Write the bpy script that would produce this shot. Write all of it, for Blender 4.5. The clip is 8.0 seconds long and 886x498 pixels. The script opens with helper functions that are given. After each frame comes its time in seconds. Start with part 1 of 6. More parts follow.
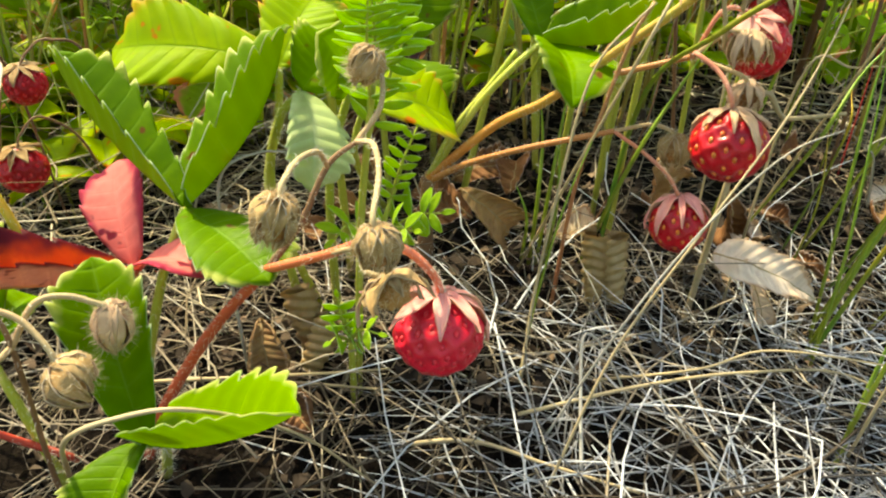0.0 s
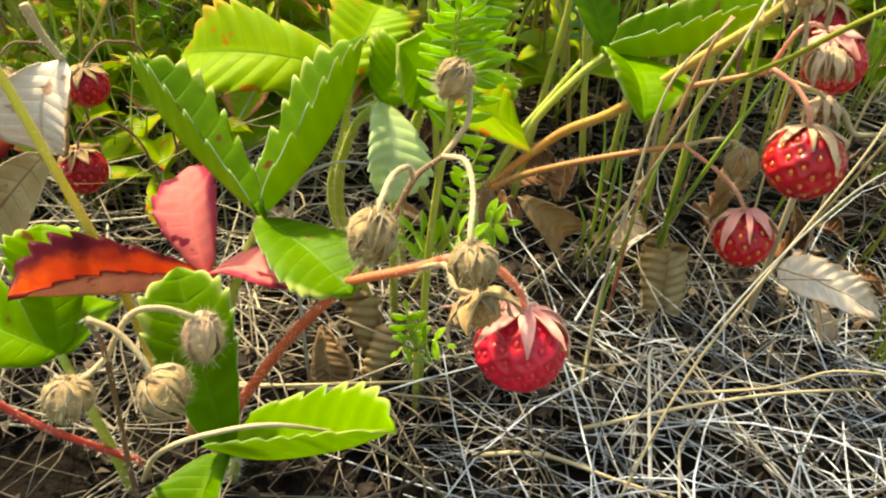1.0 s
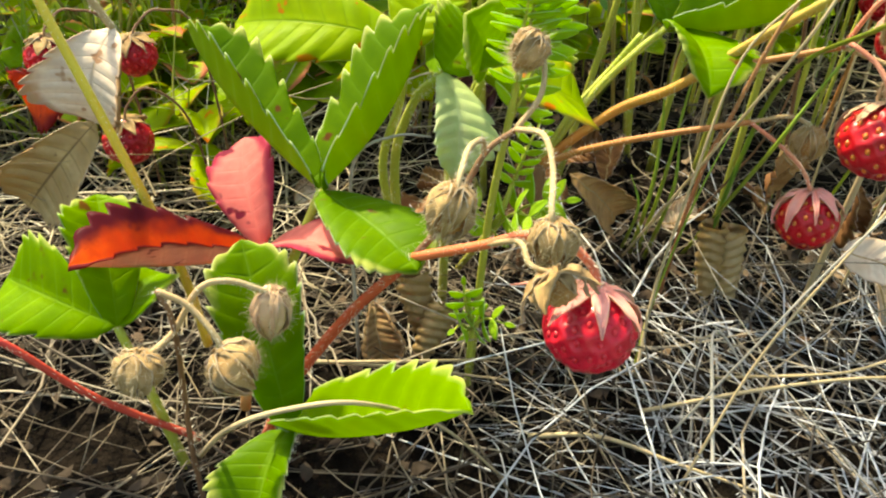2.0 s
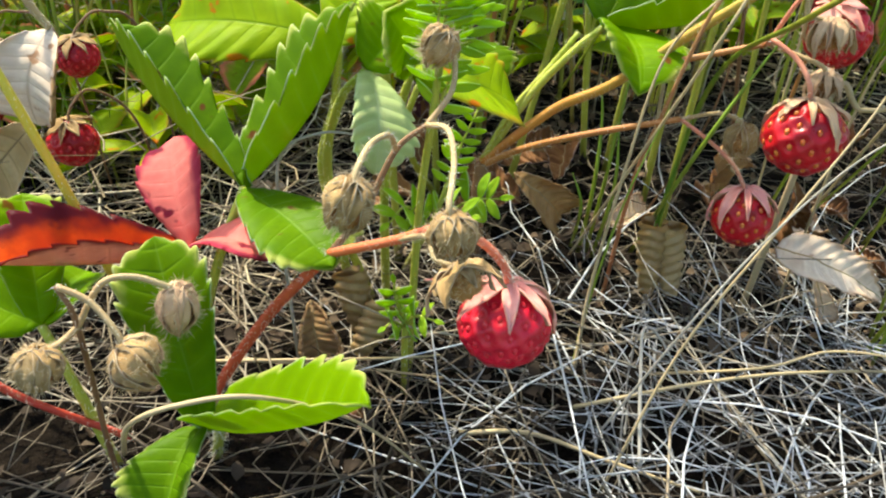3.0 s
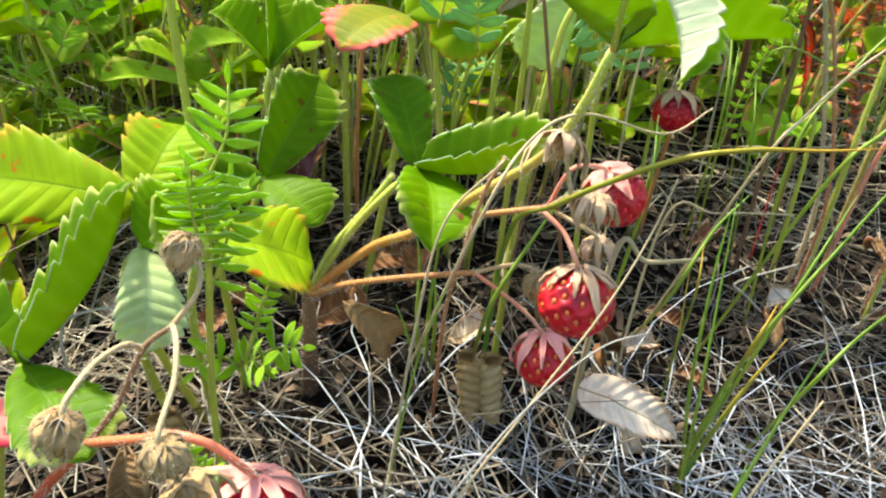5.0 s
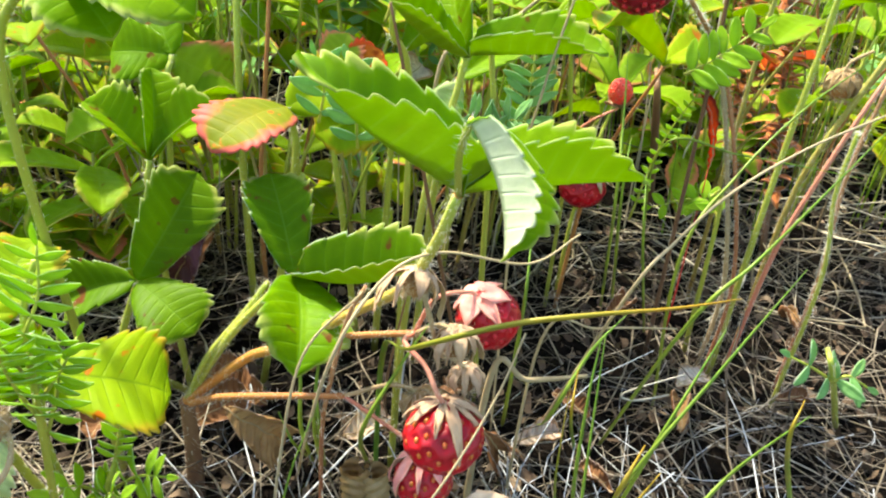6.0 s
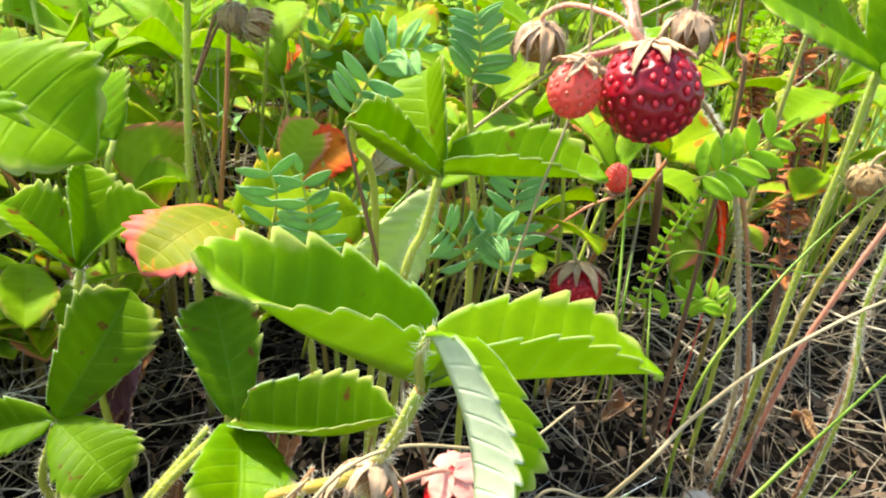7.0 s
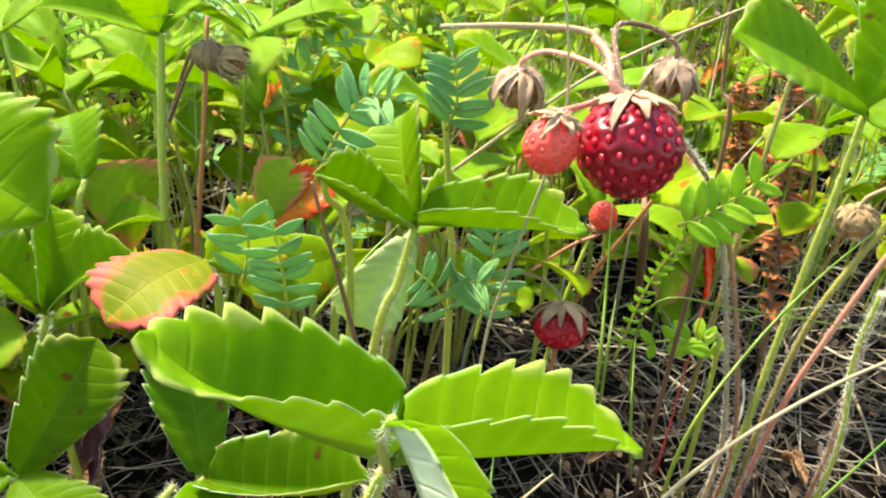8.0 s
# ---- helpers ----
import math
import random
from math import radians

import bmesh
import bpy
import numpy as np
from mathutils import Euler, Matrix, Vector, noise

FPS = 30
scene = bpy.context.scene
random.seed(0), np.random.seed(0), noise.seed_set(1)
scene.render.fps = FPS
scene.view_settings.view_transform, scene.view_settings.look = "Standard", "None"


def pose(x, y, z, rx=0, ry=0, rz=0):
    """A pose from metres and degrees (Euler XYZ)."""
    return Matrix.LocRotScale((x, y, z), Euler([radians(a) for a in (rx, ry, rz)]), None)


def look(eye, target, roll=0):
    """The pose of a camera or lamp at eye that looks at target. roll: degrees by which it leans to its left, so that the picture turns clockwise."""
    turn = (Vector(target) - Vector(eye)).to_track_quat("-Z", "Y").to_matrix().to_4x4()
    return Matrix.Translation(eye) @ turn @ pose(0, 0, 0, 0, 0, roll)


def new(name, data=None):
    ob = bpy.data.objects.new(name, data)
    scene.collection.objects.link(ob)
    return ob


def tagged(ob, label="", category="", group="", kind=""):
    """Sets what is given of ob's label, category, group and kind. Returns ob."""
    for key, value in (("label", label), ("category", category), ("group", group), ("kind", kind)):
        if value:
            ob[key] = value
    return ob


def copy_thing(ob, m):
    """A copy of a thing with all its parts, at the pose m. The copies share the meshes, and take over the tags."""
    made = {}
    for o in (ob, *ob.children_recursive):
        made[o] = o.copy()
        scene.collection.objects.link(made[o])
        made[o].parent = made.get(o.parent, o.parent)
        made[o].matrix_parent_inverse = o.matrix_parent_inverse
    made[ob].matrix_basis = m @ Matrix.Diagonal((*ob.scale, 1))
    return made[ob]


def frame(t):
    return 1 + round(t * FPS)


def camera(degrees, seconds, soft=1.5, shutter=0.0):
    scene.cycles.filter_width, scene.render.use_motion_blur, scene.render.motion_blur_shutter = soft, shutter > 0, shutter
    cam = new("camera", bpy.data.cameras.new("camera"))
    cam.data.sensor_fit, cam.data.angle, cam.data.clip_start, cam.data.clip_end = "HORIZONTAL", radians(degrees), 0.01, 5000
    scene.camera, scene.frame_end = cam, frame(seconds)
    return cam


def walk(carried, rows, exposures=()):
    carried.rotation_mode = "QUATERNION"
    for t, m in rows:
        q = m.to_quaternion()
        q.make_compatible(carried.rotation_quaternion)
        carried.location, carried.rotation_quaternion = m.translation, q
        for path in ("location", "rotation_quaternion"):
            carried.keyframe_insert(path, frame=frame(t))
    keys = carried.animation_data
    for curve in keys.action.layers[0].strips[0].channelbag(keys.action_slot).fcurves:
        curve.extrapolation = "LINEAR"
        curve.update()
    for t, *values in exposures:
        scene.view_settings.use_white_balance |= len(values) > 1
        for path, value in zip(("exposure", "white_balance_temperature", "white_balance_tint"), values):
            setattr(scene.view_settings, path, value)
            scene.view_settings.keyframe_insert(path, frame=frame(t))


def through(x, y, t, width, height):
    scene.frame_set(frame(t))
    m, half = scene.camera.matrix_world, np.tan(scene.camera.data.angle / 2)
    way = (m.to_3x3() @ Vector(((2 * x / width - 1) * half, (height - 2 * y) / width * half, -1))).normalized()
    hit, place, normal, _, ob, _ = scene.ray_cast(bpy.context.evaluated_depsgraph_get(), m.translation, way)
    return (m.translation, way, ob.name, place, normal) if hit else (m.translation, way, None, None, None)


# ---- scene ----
cam = camera(58.0, 8.0, soft=2.15)
PATH = [
    (0, (-0.0005, -0.0983, 0.1172), (-0.0005, 0.0713, 0.0112), -0.00),
    (0.5, (-0.0068, -0.0968, 0.1224), (-0.0072, 0.0735, 0.0176), 0.21),
    (1, (-0.0120, -0.0965, 0.1197), (-0.0144, 0.0724, 0.0126), 0.64),
    (1.5, (-0.0193, -0.0951, 0.1179), (-0.0235, 0.0715, 0.0073), 0.78),
    (1.7, (-0.0219, -0.0944, 0.1172), (-0.0268, 0.0715, 0.0056), 0.88),
    (2.8, (-0.0096, -0.0941, 0.1187), (-0.0178, 0.0718, 0.0074), 0.30),
    (3, (-0.0077, -0.0948, 0.1166), (-0.0129, 0.0718, 0.0061), 0.67),
    (3.5, (0.0008, -0.0930, 0.1165), (-0.0024, 0.0746, 0.0075), 0.99),
    (4, (0.0078, -0.0921, 0.1167), (0.0064, 0.0759, 0.0083), 1.07),
    (4.5, (0.0132, -0.0891, 0.1204), (0.0139, 0.0793, 0.0127), 1.29),
    (5, (0.0263, -0.0826, 0.1430), (0.0281, 0.0860, 0.0353), 1.53),
    (5.2, (0.0361, -0.0740, 0.1491), (0.0399, 0.0945, 0.0414), 1.69),
    (6.3, (0.0481, -0.0567, 0.1630), (0.0579, 0.1121, 0.0560), 2.29),
    (6.5, (0.0501, -0.0473, 0.1653), (0.0603, 0.1223, 0.0597), 2.51),
    (7, (0.0510, -0.0310, 0.1652), (0.0619, 0.1399, 0.0619), 2.72),
    (7.5, (0.0548, -0.0254, 0.1631), (0.0669, 0.1462, 0.0610), 2.98),
    (8, (0.0540, -0.0239, 0.1680), (0.0667, 0.1489, 0.0683), 3.02),
]
EXPOSURES = [(0.0, 1.66, 8700, -1), (1.7, 1.70, 8700, -1), (2.8, 1.55, 7400, 2), (4.0, 1.61, 6850, 2), (5.2, 1.82, 6850, 3), (6.3, 1.86, 6950, 3), (8.0, 1.77, 6950, 4)]
walk(cam, [(t, look(e, g, r)) for t, e, g, r in PATH], EXPOSURES)

# ---- light ----
SUN_ELEVATION, SUN_TURN = radians(57), radians(-38)   # behind the plants, to their left
world = bpy.data.worlds.new("world")
scene.world = world
world.use_nodes = True
wn = world.node_tree.nodes
sky = wn.new("ShaderNodeTexSky")
sky.sky_type, sky.sun_disc = "NISHITA", False
sky.sun_elevation, sky.sun_rotation = SUN_ELEVATION, SUN_TURN
sky.air_density, sky.dust_density = 1.0, 2.5
wn["Background"].inputs["Strength"].default_value = 0.15
world.node_tree.links.new(sky.outputs[0], wn["Background"].inputs["Color"])
sun = new("sun", bpy.data.lights.new("sun", "SUN"))
sun.data.energy, sun.data.angle, sun.data.color = 3.4, radians(3.5), (1.0, 0.92, 0.80)
sun_way = Vector((math.sin(SUN_TURN) * math.cos(SUN_ELEVATION), math.cos(SUN_TURN) * math.cos(SUN_ELEVATION), math.sin(SUN_ELEVATION)))
sun.matrix_world = look(sun_way * 2, (0, 0, 0))


# ---- materials ----
class Nodes:
    """A small node-tree builder."""

    def __init__(self, name):
        self.mat = bpy.data.materials.new(name)
        self.mat.use_nodes = True
        self.tree = self.mat.node_tree
        self.shader = self.tree.nodes["Principled BSDF"]
        self.out = self.tree.nodes["Material Output"]

    def put(self, socket, value):
        if isinstance(value, bpy.types.NodeSocket):
            self.tree.links.new(value, socket)
        elif isinstance(value, (tuple, list)) and len(value) == 3 and socket.type == "RGBA":
            socket.default_value = (*value, 1)
        else:
            socket.default_value = value

    def add(self, kind, **ins):
        node = self.tree.nodes.new(kind)
        for key, value in ins.items():
            self.put(node.inputs[int(key[1:])] if key[0] == "i" and key[1:].isdigit() else node.inputs[key.replace("_", " ")], value)
        return node

    def math(self, op, a, b=0.0, c=None, clamp=False):
        node = self.tree.nodes.new("ShaderNodeMath")
        node.operation, node.use_clamp = op, clamp
        self.put(node.inputs[0], a)
        self.put(node.inputs[1], b)
        if c is not None:
            self.put(node.inputs[2], c)
        return node.outputs[0]

    def step(self, value, lo, hi, a=0.0, b=1.0):
        node = self.tree.nodes.new("ShaderNodeMapRange")
        node.interpolation_type = "SMOOTHSTEP"
        for i, v in enumerate((value, lo, hi, a, b)):
            self.put(node.inputs[i], v)
        return node.outputs[0]

    def mix(self, fac, a, b, blend="MIX"):
        node = self.tree.nodes.new("ShaderNodeMix")
        node.data_type, node.blend_type = "RGBA", blend
        self.put(node.inputs[0], fac)
        self.put(node.inputs[6], a)
        self.put(node.inputs[7], b)
        return node.outputs[2]

    def noise(self, where, scale, detail=3.0, rough=0.55):
        return self.add("ShaderNodeTexNoise", Vector=where, Scale=scale, Detail=detail, Roughness=rough).outputs[0]

    def ramp(self, fac, stops):
        node = self.tree.nodes.new("ShaderNodeValToRGB")
        els = node.color_ramp.elements
        while len(els) < len(stops):
            els.new(0.5)
        for el, (at, col) in zip(els, stops):
            el.position, el.color = at, (*col, 1)
        self.put(node.inputs[0], fac)
        return node.outputs[0]

    def local(self):
        return self.tree.nodes.new("ShaderNodeTexCoord").outputs["Object"]

    def chance(self):
        return self.tree.nodes.new("ShaderNodeObjectInfo").outputs["Random"]

    def island(self):
        return self.tree.nodes.new("ShaderNodeNewGeometry").outputs["Random Per Island"]

    def bump(self, height, strength, metres):
        node = self.add("ShaderNodeBump", Strength=strength, Distance=metres, Height=height)
        self.put(self.shader.inputs["Normal"], node.outputs[0])
        return node.outputs[0]

    def finish(self, colour, rough=0.5, through=0.0, gloss=0.5, tint=None, coat=0.0, sub=0.0):
        self.put(self.shader.inputs["Base Color"], colour)
        self.put(self.shader.inputs["Roughness"], rough)
        self.put(self.shader.inputs["Specular IOR Level"], gloss)
        if coat:
            self.put(self.shader.inputs["Coat Weight"], coat)
            self.put(self.shader.inputs["Coat Roughness"], 0.07)
        if sub:
            self.put(self.shader.inputs["Subsurface Weight"], sub)
            self.put(self.shader.inputs["Subsurface Radius"], (0.003, 0.0008, 0.0005))
            self.put(self.shader.inputs["Subsurface Scale"], 1.0)
        if through:
            leaf = self.add("ShaderNodeBsdfTranslucent", Color=tint if tint is not None else colour)
            both = self.add("ShaderNodeMixShader", i0=through, i1=self.shader.outputs[0], i2=leaf.outputs[0])
            self.tree.links.new(both.outputs[0], self.out.inputs[0])
        return self.mat


def leaf_material(name, light, dark, vein, edge=None, edge_amount=0.0, spot=None, spot_amount=0.0, through=0.5, rough=0.45, teeth=8, vein_amount=0.20, gloss=0.07, relief_amount=0.3, glow=(1.7, 1.5, 0.4), rim_amount=0.45):
    """A leaf blade: mottled, with a midrib, side veins that run to the teeth, painted pleat shading, a tinged rim and a
    few spots.
    """
    n = Nodes(name)
    uv = n.add("ShaderNodeSeparateXYZ", i0=n.tree.nodes.new("ShaderNodeUVMap").outputs[0])
    off = n.math("ABSOLUTE", n.math("MULTIPLY_ADD", uv.outputs[0], 2.0, -1.0))
    here = n.local()
    shift = n.add("ShaderNodeVectorMath", i0=here)
    shift.operation = "ADD"
    n.put(shift.inputs[1], n.add("ShaderNodeCombineXYZ", X=n.math("MULTIPLY", n.chance(), 7.0)).outputs[0])
    where = shift.outputs[0]
    broad, fine = n.noise(where, 120.0), n.noise(where, 900.0, 4.0)
    col = n.mix(n.step(broad, 0.3, 0.7), light, dark)
    col = n.mix(n.math("MULTIPLY", n.step(fine, 0.35, 0.7), 0.5), col, dark)
    col = n.mix(n.math("MULTIPLY", n.chance(), 0.35), col, tuple(min(1, c * f) for c, f in zip(light, (1.35, 1.12, 0.8))))
    side = n.math("ABSOLUTE", n.math("SUBTRACT", n.math("FRACT", n.math("MULTIPLY", uv.outputs[1], float(teeth))), 0.5))
    side_line = n.math("MULTIPLY", n.step(side, 0.0, 0.12, 1.0, 0.0), n.step(off, 0.95, 0.2))
    rib = n.step(off, 0.01, 0.045, 1.0, 0.0)
    lines = n.math("MAXIMUM", n.math("MULTIPLY", side_line, 0.45), n.math("MULTIPLY", rib, 0.8))
    # shading of the pleats, coloured in as darker bands between side veins
    pleat_shade = n.math("MULTIPLY", n.step(side, 0.08, 0.45), n.step(off, 0.05, 0.3))
    col = n.mix(n.math("MULTIPLY", pleat_shade, 0.22), col, tuple(0.55 * c for c in dark))
    col = n.mix(n.math("MULTIPLY", lines, vein_amount), col, vein)
    rag = n.math("ADD", off, n.math("MULTIPLY", n.math("SUBTRACT", n.noise(where, 500.0), 0.5), 0.10))
    col = n.mix(n.step(rag, 0.945, 0.985, 0.0, rim_amount), col, tuple(0.5 * c + 0.4 for c in vein))
    if edge:
        rim = n.math("ADD", n.math("MULTIPLY", off, 0.75), n.math("MULTIPLY", n.noise(where, 160.0), 0.55))
        rim = n.math("ADD", rim, n.math("MULTIPLY", uv.outputs[1], 0.25))
        col = n.mix(n.math("MULTIPLY", n.step(rim, 1.08 - 0.5 * edge_amount, 1.25 - 0.35 * edge_amount), min(1.0, 0.5 + edge_amount)), col, edge)
    if spot:
        col = n.mix(n.step(n.noise(where, 210.0, 2.0), 0.70 - 0.16 * spot_amount, 0.76 - 0.16 * spot_amount), col, spot)
    relief = n.math("ADD", n.math("MULTIPLY", n.math("MAXIMUM", side_line, rib), -0.7), n.math("MULTIPLY", fine, 0.5))
    n.bump(relief, relief_amount, 0.0005)
    bright = n.mix(0.5, col, tuple(min(1, c * f) for c, f in zip(light, glow)))
    return n.finish(col, rough, through, gloss, bright)


def plain_material(name, stops, scale=250.0, rough=0.7, through=0.0, gloss=0.3, per="object", bump=0.3, depth=0.0004):
    """A mottled surface; every object, or every island of one, takes its own shade."""
    n = Nodes(name)
    here = n.local()
    pick = n.island() if per == "island" else n.chance()
    t = n.math("ADD", n.math("MULTIPLY", pick, 0.7), n.math("MULTIPLY", n.noise(here, scale, 4.0), 0.45))
    t = n.math("SUBTRACT", t, 0.08, clamp=True)
    fine = n.noise(here, scale * 6, 3.0)
    col = n.mix(n.math("MULTIPLY", fine, 0.35), n.ramp(t, stops), tuple(0.45 * c for c in stops[0][1]))
    n.bump(fine, bump, depth)
    return n.finish(col, rough, through, gloss)


def stem_material(name, low, high, rough=0.5, through=0.0):
    """A stalk whose colour drifts along it and streaks lengthways."""
    n = Nodes(name)
    uv = n.add("ShaderNodeSeparateXYZ", i0=n.tree.nodes.new("ShaderNodeUVMap").outputs[0])
    here = n.local()
    t = n.math("ADD", uv.outputs[1], n.math("MULTIPLY", n.math("SUBTRACT", n.noise(here, 90.0), 0.5), 0.9), clamp=True)
    col = n.mix(t, low, high)
    fine = n.noise(here, 1400.0, 3.0)
    col = n.mix(n.math("MULTIPLY", fine, 0.4), col, tuple(0.5 * c for c in low))
    n.bump(fine, 0.3, 0.0003)
    return n.finish(col, rough, through, 0.4)


GREEN = leaf_material("leaf_green", (0.20, 0.37, 0.004), (0.115, 0.265, 0.003), (0.34, 0.52, 0.10), (0.55, 0.55, 0.16), 0.14, (0.16, 0.04, 0.01), 0.25)
DEEP = leaf_material("leaf_deep_green", (0.115, 0.235, 0.004), (0.065, 0.165, 0.003), (0.25, 0.45, 0.08), (0.46, 0.48, 0.12), 0.15, (0.14, 0.04, 0.015), 0.3, through=0.4, rim_amount=0.75)
YELLOW = leaf_material("leaf_yellow_green", (0.33, 0.46, 0.010), (0.21, 0.37, 0.008), (0.15, 0.27, 0.01), (0.55, 0.30, 0.03), 0.22, (0.60, 0.14, 0.01), 0.36, vein_amount=0.9)
TINGED = leaf_material("leaf_tinged", (0.34, 0.48, 0.03), (0.24, 0.40, 0.03), (0.45, 0.5, 0.1), (0.78, 0.22, 0.14), 0.5, (0.20, 0.03, 0.02), 0.25)
BLUSH = leaf_material("leaf_blush", (0.20, 0.20, 0.010), (0.13, 0.18, 0.008), (0.34, 0.28, 0.04), (0.62, 0.13, 0.10), 0.55, (0.55, 0.12, 0.02), 0.55, through=0.25, glow=(1.15, 1.0, 0.9), rim_amount=0.1)
ORANGE = leaf_material("leaf_orange", (0.70, 0.20, 0.03), (0.52, 0.30, 0.03), (0.75, 0.45, 0.1), (0.75, 0.10, 0.03), 0.5, (0.30, 0.05, 0.01), 0.3)
RED = leaf_material("leaf_red", (0.74, 0.13, 0.018), (0.50, 0.045, 0.015), (0.75, 0.30, 0.05), (0.08, 0.010, 0.020), 0.72, (0.10, 0.012, 0.02), 0.35, rough=0.38, vein_amount=0.12, relief_amount=0.12)
PINK = leaf_material("leaf_pink", (0.86, 0.31, 0.29), (0.76, 0.18, 0.19), (0.85, 0.40, 0.32), (0.36, 0.03, 0.09), 0.45, (0.16, 0.015, 0.05), 0.6, rough=0.42, vein_amount=0.18, relief_amount=0.2, glow=(1.2, 1.1, 1.0))
MEADOW = leaf_material("leaf_meadow", (0.30, 0.48, 0.020), (0.19, 0.38, 0.012), (0.42, 0.55, 0.12), (0.62, 0.50, 0.10), 0.2, (0.20, 0.06, 0.01), 0.25, through=0.6)
UNDER = leaf_material("leaf_underside", (0.33, 0.48, 0.025), (0.25, 0.41, 0.015), (0.50, 0.60, 0.25), None, 0, None, 0, rough=0.6, gloss=0.08)
UNDER_RED = leaf_material("leaf_underside_pink", (0.78, 0.36, 0.30), (0.66, 0.24, 0.20), (0.85, 0.55, 0.45), None, 0, (0.4, 0.1, 0.12), 0.2, rough=0.6, gloss=0.25, glow=(1.2, 1.1, 1.0))
UNDER_PURPLE = leaf_material("leaf_underside_purple", (0.66, 0.44, 0.38), (0.52, 0.28, 0.26), (0.75, 0.55, 0.45), (0.10, 0.012, 0.03), 0.55, (0.12, 0.02, 0.04), 0.3, through=0.12, rough=0.5, gloss=0.3, glow=(1.2, 1.1, 1.0))
DRY_OLIVE = leaf_material("leaf_dry_olive", (0.48, 0.37, 0.19), (0.30, 0.20, 0.085), (0.06, 0.035, 0.015), (0.30, 0.2, 0.09), 0.2, (0.12, 0.07, 0.03), 0.3, through=0.15, rough=0.7, vein_amount=0.8, gloss=0.25, glow=(1.2, 1.1, 1.0))
PALE_UNDER = leaf_material("leaf_pale_underside", (0.54, 0.66, 0.36), (0.43, 0.58, 0.24), (0.66, 0.72, 0.55), None, 0, None, 0, rough=0.55, gloss=0.3, glow=(1.2, 1.1, 1.0))
WOOLLY_UNDER = leaf_material("leaf_woolly_underside", (0.66, 0.73, 0.58), (0.53, 0.64, 0.44), (0.74, 0.80, 0.66), None, 0, None, 0, through=0.35, rough=0.6, gloss=0.2, glow=(1.1, 1.05, 1.0))
DRY = leaf_material("leaf_dry", (0.44, 0.29, 0.14), (0.26, 0.15, 0.07), (0.24, 0.13, 0.06), (0.30, 0.17, 0.07), 0.3, (0.22, 0.11, 0.05), 0.3, through=0.2, rough=0.75, vein_amount=0.6, gloss=0.2, glow=(1.2, 1.1, 1.0))
DRY_PALE = leaf_material("leaf_dry_pale", (0.76, 0.67, 0.56), (0.60, 0.47, 0.36), (0.34, 0.22, 0.13), (0.42, 0.24, 0.12), 0.3, (0.36, 0.19, 0.10), 0.25, through=0.2, rough=0.6, vein_amount=0.6, gloss=0.3, glow=(1.2, 1.1, 1.0))
BROWN = leaf_material("leaf_brown", (0.26, 0.13, 0.06), (0.14, 0.065, 0.03), (0.35, 0.2, 0.1), None, 0, None, 0, through=0.15, rough=0.75, gloss=0.2, glow=(1.2, 1.1, 1.0))
WEED = leaf_material("weed_green", (0.36, 0.57, 0.04), (0.24, 0.46, 0.03), (0.30, 0.50, 0.15), None, 0, None, 0, teeth=1, through=0.5)
BLUE_WEED = leaf_material("weed_blue_green", (0.28, 0.52, 0.18), (0.18, 0.42, 0.12), (0.25, 0.46, 0.24), None, 0, None, 0, teeth=1, through=0.35, glow=(1.2, 1.1, 1.0))
STEM_GREEN = stem_material("stem_green", (0.36, 0.36, 0.05), (0.42, 0.52, 0.06))
STEM_OLIVE = stem_material("stem_olive", (0.34, 0.22, 0.05), (0.38, 0.42, 0.09))
STEM_RED = stem_material("stem_red", (0.52, 0.07, 0.03), (0.60, 0.12, 0.045))
STEM_RUSSET = stem_material("stem_russet", (0.38, 0.13, 0.055), (0.42, 0.24, 0.10))
STEM_SCARLET = stem_material("stem_scarlet", (0.50, 0.035, 0.03), (0.56, 0.07, 0.04))
STEM_ORANGE = stem_material("stem_orange", (0.46, 0.20, 0.055), (0.42, 0.16, 0.05))
STEM_CORAL = stem_material("stem_coral", (0.64, 0.15, 0.05), (0.74, 0.20, 0.13))
STEM_PINK = stem_material("stem_pink", (0.62, 0.20, 0.12), (0.68, 0.32, 0.22))
STEM_YELLOW = stem_material("stem_yellow", (0.62, 0.36, 0.03), (0.62, 0.55, 0.06))
STEM_LONG = stem_material("stem_orange_to_green", (0.55, 0.20, 0.04), (0.36, 0.50, 0.08))
STEM_TAN = stem_material("stem_tan", (0.44, 0.30, 0.15), (0.40, 0.33, 0.18), 0.7)
STEM_BROWN = stem_material("stem_brown", (0.16, 0.08, 0.04), (0.24, 0.13, 0.06), 0.7)
HAIR = plain_material("stem_hair", [(0.0, (0.80, 0.78, 0.66)), (1.0, (0.9, 0.89, 0.8))], rough=0.4, through=0.5, bump=0.0)
GRASS = stem_material("grass_green", (0.36, 0.42, 0.05), (0.20, 0.42, 0.05), 0.45, 0.3)
GRASS_DRY = stem_material("grass_dry", (0.55, 0.44, 0.26), (0.46, 0.36, 0.20), 0.55, 0.15)
GRASS_PALE = stem_material("grass_silver", (0.50, 0.48, 0.43), (0.42, 0.38, 0.31), 0.45, 0.15)
GRASS_TIP = stem_material("grass_yellowing", (0.16, 0.33, 0.04), (0.62, 0.36, 0.03), 0.5, 0.3)
SEPAL_PINK = leaf_material("sepal_pink", (0.88, 0.44, 0.40), (0.80, 0.28, 0.27), (0.9, 0.55, 0.45), (0.80, 0.42, 0.28), 0.2, None, 0, teeth=1, through=0.25, glow=(1.2, 1.1, 1.0))
